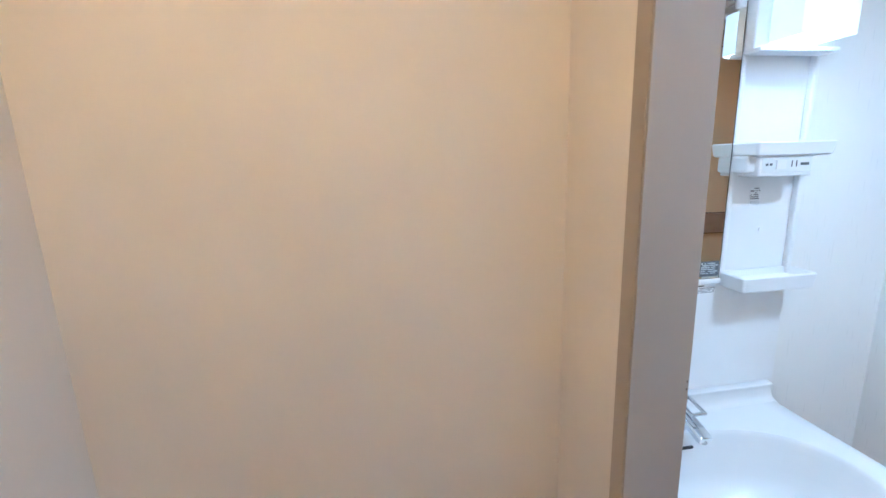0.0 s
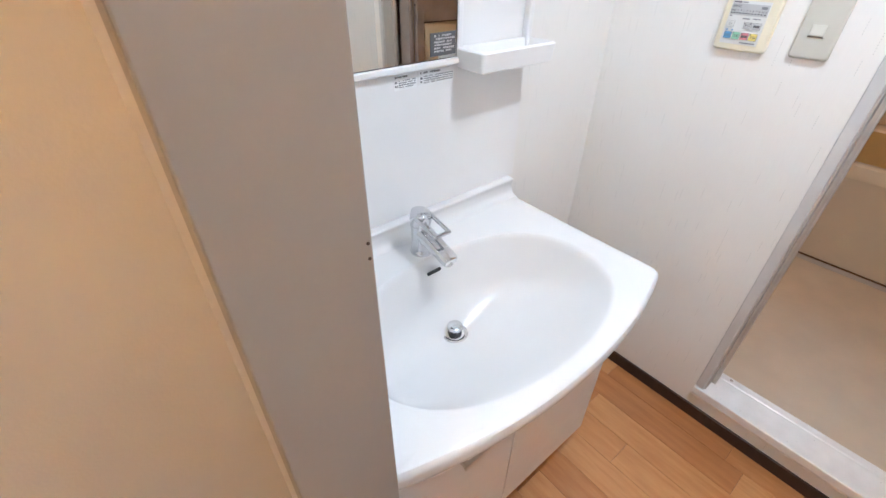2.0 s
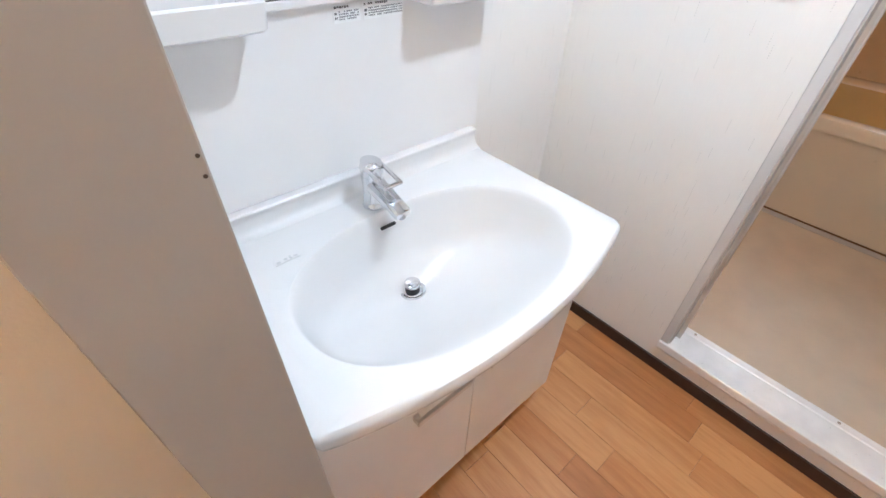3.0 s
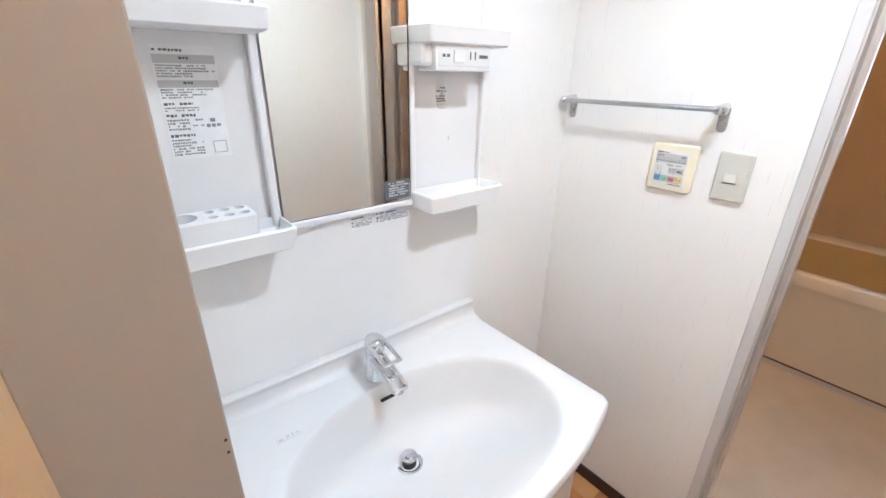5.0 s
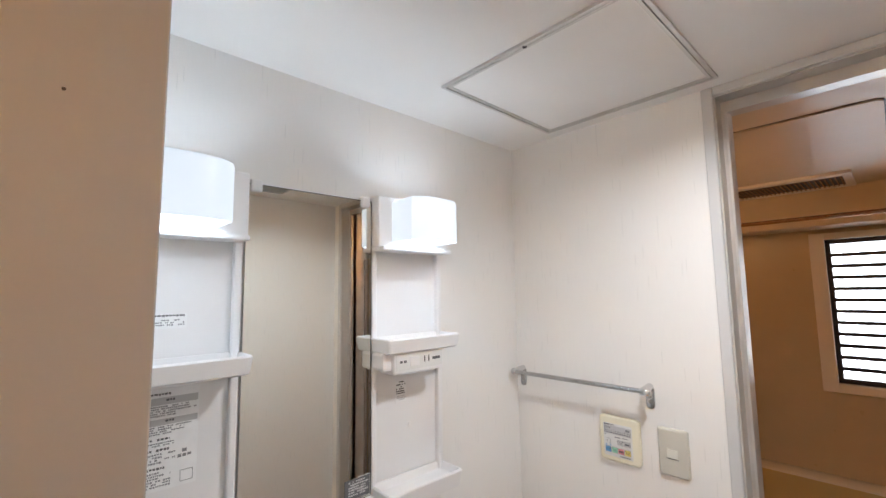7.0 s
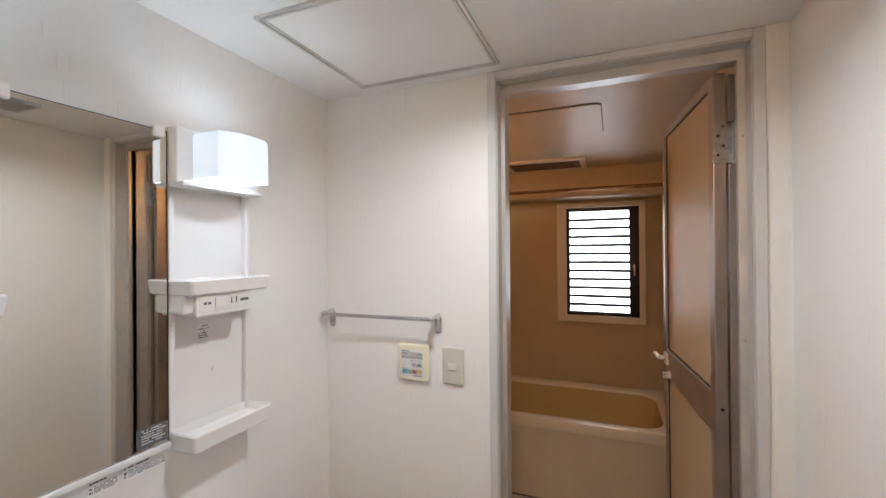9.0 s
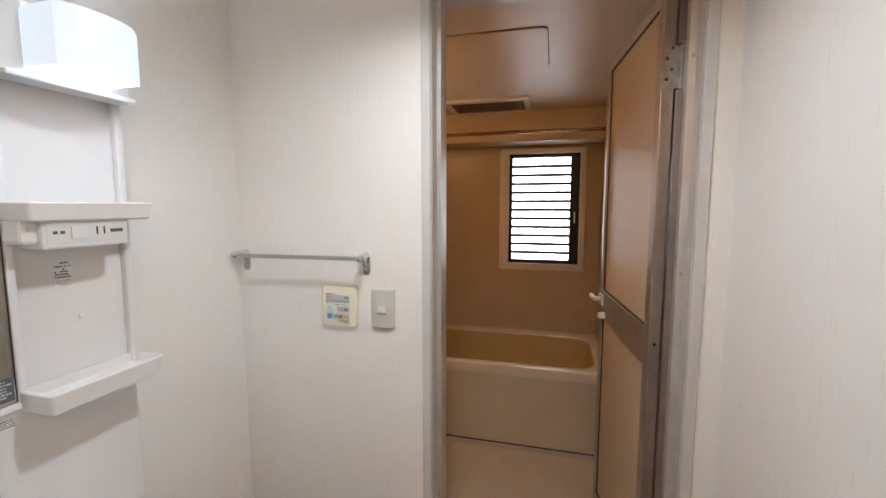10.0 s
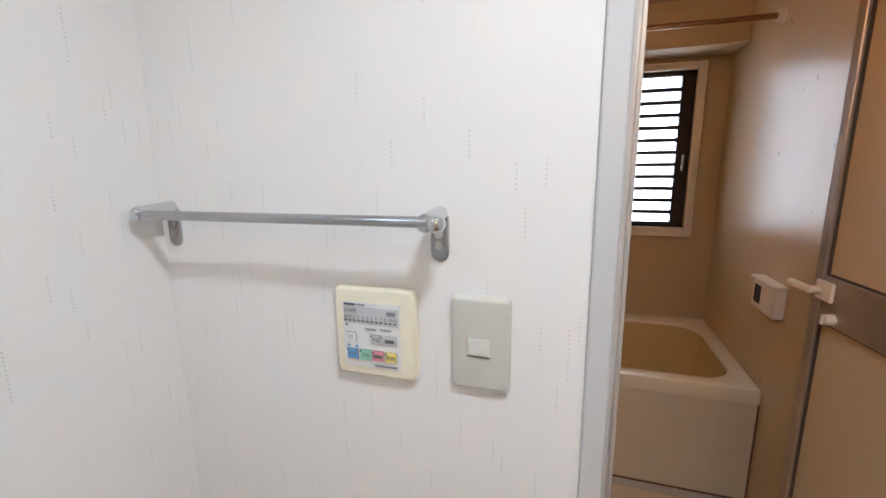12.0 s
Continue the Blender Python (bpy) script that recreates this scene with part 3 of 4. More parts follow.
leaf_part("top_rail", box(0.045, LW - 0.03, -0.016, 0.016, LZ1 - 0.03, LZ1, 0.002), ALU_LEAF)
leaf_part("middle_rail", box(0.045, LW - 0.03, -0.016, 0.016, 1.075, 1.195, 0.002), ALU_LEAF)
leaf_part("bottom_rail", box(0.045, LW - 0.03, -0.016, 0.016, LZ0, LZ0 + 0.10, 0.002), ALU_LEAF)
leaf_part("upper_panel", box(0.045, LW - 0.03, -0.004, 0.004, 1.195, LZ1 - 0.03), LEAF_PANEL, label="pebbled beige resin panel")
leaf_part("lower_panel", box(0.045, LW - 0.03, -0.004, 0.004, LZ0 + 0.10, 1.075), LEAF_PANEL, label="pebbled beige resin panel")
for z0, z1 in ((1.195, LZ1 - 0.03), (LZ0 + 0.10, 1.075)):
    leaf_part("gasket", boxes((0.045, 0.050, 0.004, 0.0095, z0, z1), (LW - 0.035, LW - 0.03, 0.004, 0.0095, z0, z1), (0.05, LW - 0.035, 0.004, 0.0095, z0, z0 + 0.005), (0.05, LW - 0.035, 0.004, 0.0095, z1 - 0.005, z1)), GASKET, label="black rubber glazing seal")
lever = leaf_part("handle", box(LW - 0.085, LW - 0.025, 0.018, 0.028, 1.135, 1.185, 0.004), FRAME_CREAM, label="cream lever handle")
leaf_part("lever", box(LW - 0.05, LW + 0.045, 0.040, 0.058, 1.150, 1.168, 0.006), FRAME_CREAM, lever)
leaf_part("spindle", rod((LW - 0.04, 0.024, 1.159), (LW - 0.04, 0.048, 1.159), 0.010), FRAME_CREAM, lever)
latch = leaf_part("lock_knob", rod((LW - 0.088, 0.016, 1.095), (LW - 0.088, 0.036, 1.095), 0.015, 0.013), FRAME_CREAM, label="cream round lock knob", smooth=True)
leaf_part("thumb_turn", box(LW - 0.091, LW - 0.085, 0.036, 0.044, 1.082, 1.108, 0.002), FRAME_CREAM, latch)
hg = leaf_part("hinge", boxes((-0.003, -0.0005, -0.018, 0.020, 1.900, 2.016), (-0.004, 0.0, -0.036, -0.018, 1.900, 2.016)), HINGE, label="worn steel hinge")
leaf_part("knuckle", rod((-0.006, -0.034, 1.897), (-0.006, -0.034, 2.019), 0.006, segs=12), HINGE, hg)
for z in (1.925, 1.952, 1.982, 2.010):
    leaf_part("hinge_screw", rod((-0.005, 0.006 if z in (1.925, 1.982) else -0.008, z), (-0.003, 0.006 if z in (1.925, 1.982) else -0.008, z), 0.0045, segs=10), ROD, hg)
leaf_part("screw", rod((-0.001, 0.0, 1.155), (0.001, 0.0, 1.155), 0.005, segs=10), BLACK)


# ---- washstand ----
VX0, VX1, VZ = 0.414, 1.168, 0.803
VC = (VX0 + VX1) / 2
ws = thing("washstand", (VC, 0.78, 0.0), "white washstand with a moulded basin and two cabinet doors", "washstand")


def front_y(x):
    """The bowed front edge of the counter."""
    return 0.466 + 0.062 * abs((x - VC) / (VX1 - VC)) ** 2.1


def counter_outline():
    pts = [(VX0, 1.008), (VX0, 0.545)]
    for k in range(33):
        x = VX0 + 0.012 + (VX1 - VX0 - 0.024) * k / 32
        pts.append((x, front_y(x)))
    pts += [(VX1 - 0.004, 0.532), (VX1, 0.545), (VX1, 1.008)]
    return pts


def outline_reach(cx, cy, a, pts):
    """How far the outline is from a point inside it, in direction a."""
    dx, dy = math.cos(a), math.sin(a)
    best = 9.0
    for (x0, y0), (x1, y1) in zip(pts, pts[1:] + pts[:1]):
        ex, ey = x1 - x0, y1 - y0
        det = dx * -ey + dy * ex
        if abs(det) < 1e-9:
            continue
        s = ((x0 - cx) * -ey + (y0 - cy) * ex) / det
        u = (dx * (y0 - cy) - dy * (x0 - cx)) / det
        if s > 0 and -1e-6 <= u <= 1 + 1e-6:
            best = min(best, s)
    return best


BX, BY = 0.792, 0.697
DRX, DRY = 0.796, 0.810


def bowl_reach(a):
    rx, ry = 0.300, 0.195 if math.sin(a) > 0 else 0.197
    c, s = abs(math.cos(a)), abs(math.sin(a))
    return 1.0 / ((c / rx) ** 2.25 + (s / ry) ** 2.25) ** (1 / 2.25)


def counter():
    out, n = counter_outline(), 144
    corner_angles = [math.atan2(y - BY, x - BX) for x, y in ((VX0, 1.008), (VX1, 1.008), (VX0, 0.545), (VX1, 0.545))]
    angles = sorted({round(2 * math.pi * k / n - math.pi, 6) for k in range(n)} | {round(a, 6) for a in corner_angles})
    bed, depth = VZ - 0.150, 0.150
    loops = []
    # under side of the rim, edge, top, bowl
    for grow_in, z in ((0.045, VZ - 0.048), (0.012, VZ - 0.045), (0.003, VZ - 0.036), (0.0, VZ - 0.025), (0.0, VZ - 0.012), (0.003, VZ - 0.004), (0.010, VZ)):
        loops.append([(BX + (outline_reach(BX, BY, a, out) - grow_in) * math.cos(a), BY + (outline_reach(BX, BY, a, out) - grow_in) * math.sin(a), z) for a in angles])
    for k in (0.35, 0.7):
        loops.append([(BX + ((1 - k) * (outline_reach(BX, BY, a, out) - 0.01) + k * (bowl_reach(a) + 0.012)) * math.cos(a),
                       BY + ((1 - k) * (outline_reach(BX, BY, a, out) - 0.01) + k * (bowl_reach(a) + 0.012)) * math.sin(a), VZ - 0.001 * k) for a in angles])
    steep = ((1.025, 0.0015), (1.01, 0.005), (0.995, 0.014), (0.975, 0.032), (0.945, 0.060), (0.905, 0.090), (0.86, 0.118), (0.80, 0.138), (0.70, 0.153), (0.56, 0.166), (0.42, 0.176), (0.30, 0.184), (0.20, 0.190), (0.13, 0.194), (0.085, 0.197))
    for f, d in steep:
        w = (1 - f) ** 1.2 if f < 1 else 0.0
        cx, cy = BX + (DRX - BX) * w, BY + (DRY - BY) * w * 0.97
        ring_pts = []
        for a in angles:
            easy = 0.001 + 0.196 * (1.0 - min(1.0, f) ** 1.7) ** 1.22
            k = max(0.0, min(1.0, (0.55 - math.sin(a)) / 1.45))
            k = k * k * (3 - 2 * k)
            z = VZ - (d * (1 - k) + min(easy, 0.197) * k)
            ring_pts.append((cx + f * bowl_reach(a) * math.cos(a), cy + f * bowl_reach(a) * math.sin(a), z))
        loops.append(ring_pts)
    return skin(loops, (False, True))


top = part("basin_top", counter(), CERAMIC, ws, "glossy white moulded basin top", smooth=True)
# upstand along the back, a hollow curve rising from the counter
prof = [(0.968, VZ - 0.002), (0.978, VZ + 0.001), (0.986, VZ + 0.004), (0.992, VZ + 0.010), (0.9955, VZ + 0.018), (0.997, VZ + 0.028), (0.9972, VZ + 0.038), (0.9965, VZ + 0.0395), (0.9935, VZ + 0.041), (0.9930, VZ + 0.046), (0.996, VZ + 0.049), (1.030, VZ + 0.050), (1.034, VZ + 0.046), (1.034, VZ - 0.03), (0.968, VZ - 0.03)]
part("upstand", skin([[(x, y, z) for y, z in prof] for x in (VX0, VX0 + 0.003, VX1 - 0.003, VX1)]), CERAMIC, ws, smooth=True)
part("overflow_slot", box(0.766, 0.806, 0.8765, 0.884, 0.764, 0.772, 0.003), BLACK, top, "dark slanted overflow slot")
drain = part("drain", skin([[(DRX + r * math.cos(a * math.pi / 16), DRY + r * math.sin(a * math.pi / 16), z) for a in range(32)]
                            for r, z in ((0.033, VZ - 0.196), (0.033, VZ - 0.1915), (0.029, VZ - 0.190), (0.024, VZ - 0.193), (0.0235, VZ - 0.198))], (False, True)), CHROME, ws, "chrome drain ring", smooth=True)
part("plug_stem", rod((DRX, DRY, VZ - 0.198), (DRX, DRY, VZ - 0.174), 0.0175), RUBBER, drain, smooth=True)
part("plug_cap", skin([[(DRX + r * math.cos(a * math.pi / 16), DRY + r * math.sin(a * math.pi / 16), z) for a in range(32)]
                       for r, z in ((0.0185, VZ - 0.176), (0.0195, VZ - 0.173), (0.0190, VZ - 0.167), (0.016, VZ - 0.165))]), CHROME, drain, smooth=True)
# small printed sticker on the counter
stc = part("counter_label", box(0.526, 0.578, 0.871, 0.886, VZ - 0.0003, VZ + 0.0006), CERAMIC, ws, "small clear sticker with faint print")
for k, (xa, xb) in enumerate(((0.530, 0.538), (0.545, 0.552), (0.556, 0.560), (0.564, 0.572))):
    part("print", box(xa, xb, 0.874 + 0.002 * (k % 2), 0.880 + 0.002 * (k % 3), VZ + 0.0006, VZ + 0.0010), PANEL_GREY, stc)

# faucet
FX, FY = 0.785, 0.928


def ring(cx, cy, z, rx, ry, n=24, tilt=0.0):
    return [(cx + rx * math.cos(2 * math.pi * k / n), cy + ry * math.sin(2 * math.pi * k / n), z - tilt * ry * math.sin(2 * math.pi * k / n)) for k in range(n)]


fc = part("faucet", skin([ring(FX, FY, VZ - 0.001, 0.0265, 0.0265), ring(FX, FY, VZ + 0.004, 0.0265, 0.0265), ring(FX, FY, VZ + 0.008, 0.0235, 0.0235),
                          ring(FX, FY, VZ + 0.045, 0.0225, 0.0225), ring(FX, FY, VZ + 0.077, 0.0240, 0.0245)]), CHROME, ws, "chrome single-lever basin faucet", smooth=True)
part("cap", skin([ring(FX, FY, VZ + 0.0775, 0.0240, 0.0250), ring(FX, FY - 0.001, VZ + 0.093, 0.0255, 0.0270, tilt=-0.1), ring(FX, FY - 0.002, VZ + 0.107, 0.0225, 0.0250, tilt=-0.15), ring(FX, FY - 0.002, VZ + 0.112, 0.012, 0.014, tilt=-0.15)]), CHROME, fc, smooth=True)


def sweep_box(points, half_w, half_h, r=0.35):
    """A bar with rounded section along points in the plane x = FX."""
    loops = []
    for k, (y, z) in enumerate(points):
        y0, z0 = points[max(0, k - 1)]
        y1, z1 = points[min(len(points) - 1, k + 1)]
        d = math.hypot(y1 - y0, z1 - z0)
        ny, nz = -(z1 - z0) / d, (y1 - y0) / d
        w, h = half_w[k], half_h[k]
        loops.append([(FX + a, y + ny * b, z + nz * b) for a, b in rounded(-w, w, -h, h, min(w, h) * r * 2, 4)])
    return skin(loops)


part("spout", sweep_box([(FY - 0.010, VZ + 0.056), (FY - 0.040, VZ + 0.050), (FY - 0.075, VZ + 0.041), (FY - 0.104, VZ + 0.032), (FY - 0.110, VZ + 0.030)],
                        [0.021, 0.0205, 0.020, 0.020, 0.017], [0.017, 0.0140, 0.0125, 0.0115, 0.009]), CHROME, fc, smooth=True)
part("aerator", rod((FX, FY - 0.098, VZ + 0.0185), (FX, FY - 0.098, VZ + 0.028), 0.012), STEEL, fc, smooth=True)
part("hot_cold_mark", ball((FX, FY - 0.0245, VZ + 0.070), 0.005, 12), PANEL_GREY, fc)
# lever as an open loop
lev = bmesh.new()
for a, b in (((-0.0195, FY - 0.005, VZ + 0.101), (-0.0195, FY - 0.078, VZ + 0.086)), ((0.0195, FY - 0.005, VZ + 0.101), (0.0195, FY - 0.078, VZ + 0.086)), ((-0.0195, FY - 0.078, VZ + 0.086), (0.0195, FY - 0.078, VZ + 0.086))):
    add_rod(lev, (FX + a[0], a[1], a[2]), (FX + b[0], b[1], b[2]), 0.0048, segs=12)
for sx in (-1, 1):
    bmesh.ops.create_uvsphere(lev, u_segments=12, v_segments=8, radius=0.0048, matrix=Matrix.Translation((FX + sx * 0.0195, FY - 0.078, VZ + 0.086)))
part("lever", lev, CHROME, fc, "open loop chrome lever", smooth=True)


# cabinet under the basin, flat doors set back under the bowed counter
CZ0, CZ1 = 0.112, VZ - 0.045
FRONT_Y = 0.580
part("cabinet_body", boxes((VX0 + 0.006, VX0 + 0.022, FRONT_Y + 0.018, 1.030, CZ0, CZ1), (VX1 - 0.018, VX1 - 0.002, FRONT_Y + 0.018, 1.030, CZ0, CZ1), (VX0 + 0.022, VX1 - 0.018, FRONT_Y + 0.03, 1.030, CZ0, CZ0 + 0.016), (VX0 + 0.022, VX1 - 0.018, 1.014, 1.030, CZ0 + 0.016, CZ1)), FRONT, ws)
part("plinth", box(VX0 + 0.03, VX1 - 0.03, 0.66, 1.03, 0.0, CZ0 - 0.001), SKIRT, ws, "dark recessed plinth")
for x0, x1, h0, h1 in ((VX0 + 0.008, VC - 0.0015, 0.614, 0.762), (VC + 0.0015, VX1 - 0.002, 0.822, 0.970)):
    d = part("cabinet_door", box(x0, x1, FRONT_Y, FRONT_Y + 0.017, CZ0, 0.690, 0.0018), FRONT, ws, "glossy white flat cabinet door")
    y, z = FRONT_Y, 0.548
    part("pull", boxes((h0, h1, y - 0.020, y - 0.012, z - 0.008, z + 0.008), (h0, h0 + 0.014, y - 0.012, y, z - 0.008, z + 0.008), (h1 - 0.014, h1, y - 0.012, y, z - 0.008, z + 0.008), bevel=0.0015), HANDLE, d, "slim silver pull")
part("foot", box(VX1 - 0.050, VX1 - 0.024, FRONT_Y + 0.03, FRONT_Y + 0.056, 0.0, CZ0), HANDLE, ws, "small grey foot")

# ---- mirror unit above the washstand ----
MX0, MX1 = 0.642, 0.948
mu = thing("mirror_unit", (VC, 1.03, 0.86), "white plastic mirror unit with side shelves and two lit lamps", "mirror cabinet")
part("lower_panel", box(VX0, 1.186, 1.014, N_Y, VZ + 0.050, 1.200, 0.002), PLASTIC, mu, "smooth white lower panel")
part("mirror", box(MX0, MX1, 1.008, 1.018, 1.204, 1.927), MIRROR, mu, "tall frameless mirror")
part("mirror_backing", box(MX0 + 0.0005, MX1 + 0.0025, 1.0085, 1.0195, 1.2025, 1.929), BLACK, mu, "dark mirror edge")
part("mirror_carrier", box(MX0 - 0.012, MX1 + 0.012, 1.0195, N_Y, 1.200, 1.936), PLASTIC, mu)
part("mirror_ledge", boxes((MX0 - 0.004, MX1 + 0.004, 1.000, 1.0138, 1.190, 1.2022), bevel=0.002), PLASTIC, mu)
for x in (MX0 + 0.018, MX1 - 0.018):
    part("mirror_clip", box(x - 0.012, x + 0.012, 1.001, 1.0195, 1.911, 1.938, 0.004), PLASTIC, mu)
lab = part("mirror_label", box(MX1 - 0.070, MX1 - 0.002, 1.0071, 1.0079, 1.210, 1.254), INK, mu, "dark printed label on the glass")
part("print", print_lines(MX1 - 0.060, MX1 - 0.006, 1.0070, 1.215, 1.250, 6, 5, 0.9), PANEL_GREY, lab)
for x0, x1, seed in ((0.788, 0.846, 11), (0.852, 0.947, 12)):
    lb = part("panel_label", sheet_y(x0, x1, 1.0138, 1.154, 1.184), STICKER, mu, "printed care sticker")
    part("print", print_lines(x0 + 0.003, x1 - 0.003, 1.0129, 1.176, 1.182, 1, seed, 0.95), INK, lb)
    part("print", print_lines(x0 + 0.012, x1 - 0.003, 1.0129, 1.157, 1.174, 4, seed + 10, 0.9), INK_PALE, lb)
    part("print", print_lines(x0 + 0.003, x0 + 0.009, 1.0129, 1.157, 1.172, 2, seed + 20, 1.0), INK, lb)


def column(x0, x1, mirrored):
    """One side column: back plate with raised edges, lamp, two trays."""
    c = part("side_column", box(x0, x1, 1.026, N_Y, 1.200, 1.940, 0.003), PLASTIC, mu, "white moulded side column")
    part("edge_rib", box(x0, x0 + 0.016, 1.008, 1.026, 1.200, 1.808, 0.004), PLASTIC, c)
    part("edge_rib", box(x1 - 0.016, x1, 1.008, 1.026, 1.200, 1.808, 0.004), PLASTIC, c)
    part("lamp_base", box(x0, x1, 0.978, 1.026, 1.808, 1.942, 0.004), PLASTIC, c)
    part("lamp_foot", box(x0 + 0.002, x1 - 0.002, 0.960, 1.012, 1.800, 1.811, 0.003), PLASTIC, c)
    lx0, lx1 = (0.992, 1.147) if not mirrored else (0.426, 0.583)
    n = 18
    pts = [(lx0 + (lx1 - lx0) * k / n, 0.868 + 0.026 * abs(2 * k / n - 1) ** 3.0) for k in range(n + 1)] + [(lx1, 0.977), (lx0, 0.977)]
    profile = ((-0.004, 1.823), (-0.001, 1.8225), (0.0, 1.826), (0.0, 1.922), (-0.0015, 1.928), (-0.004, 1.931), (-0.0055, 1.928), (-0.0055, 1.826), (-0.004, 1.823))
    part("lamp_shade", skin([[(x, y, z) for x, y in grow(pts, g)] for g, z in profile], (False, False)), LAMP_WHITE, c, "glowing white lamp shade open above and below", smooth=True)
    lx = (lx0 + lx1) / 2
    part("bulb_socket", rod((lx, 0.977, 1.872), (lx, 0.952, 1.872), 0.014), PLASTIC, c, smooth=True)
    part("bulb", ball((lx, 0.925, 1.872), 0.027, 16), LAMP_BULB, c, "bright round bulb", smooth=True)
    a, b = (x0 - 0.002, x1 - 0.001) if not mirrored else (x0 + 0.001, x1 + 0.002)
    part("upper_tray", tray(a, b, 0.930, 1.022, 1.542, 1.579), PLASTIC, c, smooth=True)
    part("lower_tray", tray(a + 0.004, b, 0.928, 1.022, 1.176, 1.220), PLASTIC, c, smooth=True)
    return c


right = column(0.952, 1.192, False)
left = column(VX0, 0.638, True)
# socket block under the upper tray
part("tray_bracket", box(0.951, 0.985, 0.958, 1.012, 1.500, 1.546, 0.008), PLASTIC, mu)
sk = part("socket_block", box(0.976, 1.138, 0.945, 1.012, 1.490, 1.546, 0.004), PLASTIC, mu, "white socket block")
part("socket_plate", box(0.982, 1.134, 0.9435, 0.9462, 1.500, 1.540, 0.001), PANEL_WHITE, sk)
part("switch_key", box(1.022, 1.052, 0.9400, 0.9435, 1.508, 1.532, 0.001), PLASTIC, sk)
for x in (1.070, 1.084):
    part("socket_slot", box(x, x + 0.0028, 0.9428, 0.9434, 1.514, 1.530), BLACK, sk)
for x0, x1 in ((0.992, 1.000), (1.004, 1.012)):
    part("print", box(x0, x1, 0.9428, 0.9434, 1.518, 1.524), INK, sk)
part("print", box(1.098, 1.124, 0.9428, 0.9434, 1.517, 1.524), INK, sk)
# stickers and hole plug in the right column
rs = part("column_label", sheet_y(1.038, 1.074, 1.0257, 1.402, 1.456), STICKER, mu, "small printed sticker")
part("print", print_lines(1.050, 1.066, 1.0248, 1.450, 1.455, 1, 21, 1.0), INK, rs)
part("print", print_lines(1.040, 1.070, 1.0248, 1.420, 1.448, 5, 22, 0.75), INK, rs)
part("print", print_lines(1.042, 1.072, 1.0248, 1.404, 1.418, 3, 23, 0.8), PANEL_GREY, rs)
part("hole_plug", rod((1.085, 1.0262, 1.335), (1.085, 1.0225, 1.335), 0.0065), PLASTIC, mu, smooth=True)
# instruction stickers in the left column
ls = part("column_label", sheet_y(0.480, 0.572, 1.0257, 1.345, 1.522), STICKER, mu, "large printed instruction sticker")
for z0, z1 in ((1.495, 1.508), (1.459, 1.470)):
    part("grey_band", sheet_y(0.482, 0.570, 1.0249, z0, z1), PANEL_GREY, ls)
for z, seed in ((1.516, 31), (1.436, 32), (1.418, 33), (1.386, 34)):
    part("print", print_lines(0.484, 0.526, 1.0248, z - 0.0065, z, 1, seed, 0.95), INK, ls)
for z in (1.505, 1.468):
    part("print", print_lines(0.518, 0.534, 1.0242, z - 0.006, z, 1, 35, 1.0), INK, ls)
for x0, x1, z0, z1, rows, seed in ((0.484, 0.568, 1.473, 1.493, 5, 36), (0.484, 0.560, 1.441, 1.457, 4, 37), (0.484, 0.566, 1.421, 1.429, 2, 38), (0.484, 0.536, 1.391, 1.410, 4, 39), (0.484, 0.530, 1.350, 1.378, 6, 40), (0.540, 0.566, 1.392, 1.410, 2, 41)):
    part("print", print_lines(x0, x1, 1.0248, z0, z1, rows, seed, 0.8), INK_PALE, ls)
part("diagram", boxes((0.545, 0.566, 1.0242, 1.0248, 1.352, 1.3528), (0.545, 0.566, 1.0242, 1.0248, 1.3712, 1.372), (0.545, 0.5458, 1.0242, 1.0248, 1.3528, 1.3712), (0.5652, 0.566, 1.0242, 1.0248, 1.3528, 1.3712)), INK_PALE, ls)
s2 = part("column_label", sheet_y(0.488, 0.545, 1.0257, 1.632, 1.660), STICKER, mu, "small printed sticker")
part("print", print_lines(0.491, 0.541, 1.0248, 1.652, 1.658, 1, 51, 0.95), INK, s2)
part("print", print_lines(0.491, 0.541, 1.0248, 1.636, 1.649, 3, 52, 0.7), INK_PALE, s2)

# toothbrush stand in the left lower tray
tb = thing("toothbrush_stand", (0.50, 0.97, 1.199), "white toothbrush and cup stand with round holes on the tray", "toothbrush holder")
HOLES = [(0.462, 0.972, 0.027)] + [(x, y, 0.0095) for y in (0.955, 0.988) for x in (0.508, 0.534, 0.559)]


def holder_block(x0, x1, y0, y1, z0, z1):
    """A hollow block whose top is pierced by round holes."""
    bm = bmesh.new()
    o = rounded(x0, x1, y0, y1, 0.008)
    low, mid = [bm.verts.new((x, y, z0)) for x, y in o], [bm.verts.new((x, y, z1 - 0.003)) for x, y in o]
    rim = [bm.verts.new((x, y, z1)) for x, y in grow(o, -0.003)]
    for a, b in ((low, mid), (mid, rim)):
        for i in range(len(o)):
            j = (i + 1) % len(o)
            bm.faces.new((a[i], a[j], b[j], b[i]))
    edges = [bm.edges.get((rim[i], rim[(i + 1) % len(o)])) for i in range(len(o))]
    for cx, cy, r in HOLES:
        n = 24
        up = [bm.verts.new((cx + r * math.cos(2 * math.pi * k / n), cy + r * math.sin(2 * math.pi * k / n), z1)) for k in range(n)]
        dn = [bm.verts.new((v.co.x, v.co.y, z0 + 0.006)) for v in up]
        for i in range(n):
            bm.faces.new((up[i], dn[i], dn[(i + 1) % n], up[(i + 1) % n]))
            edges.append(bm.edges.get((up[i], up[(i + 1) % n])))
        bm.faces.new(dn)
    bmesh.ops.triangle_fill(bm, use_beauty=True, edges=edges)
    return bm


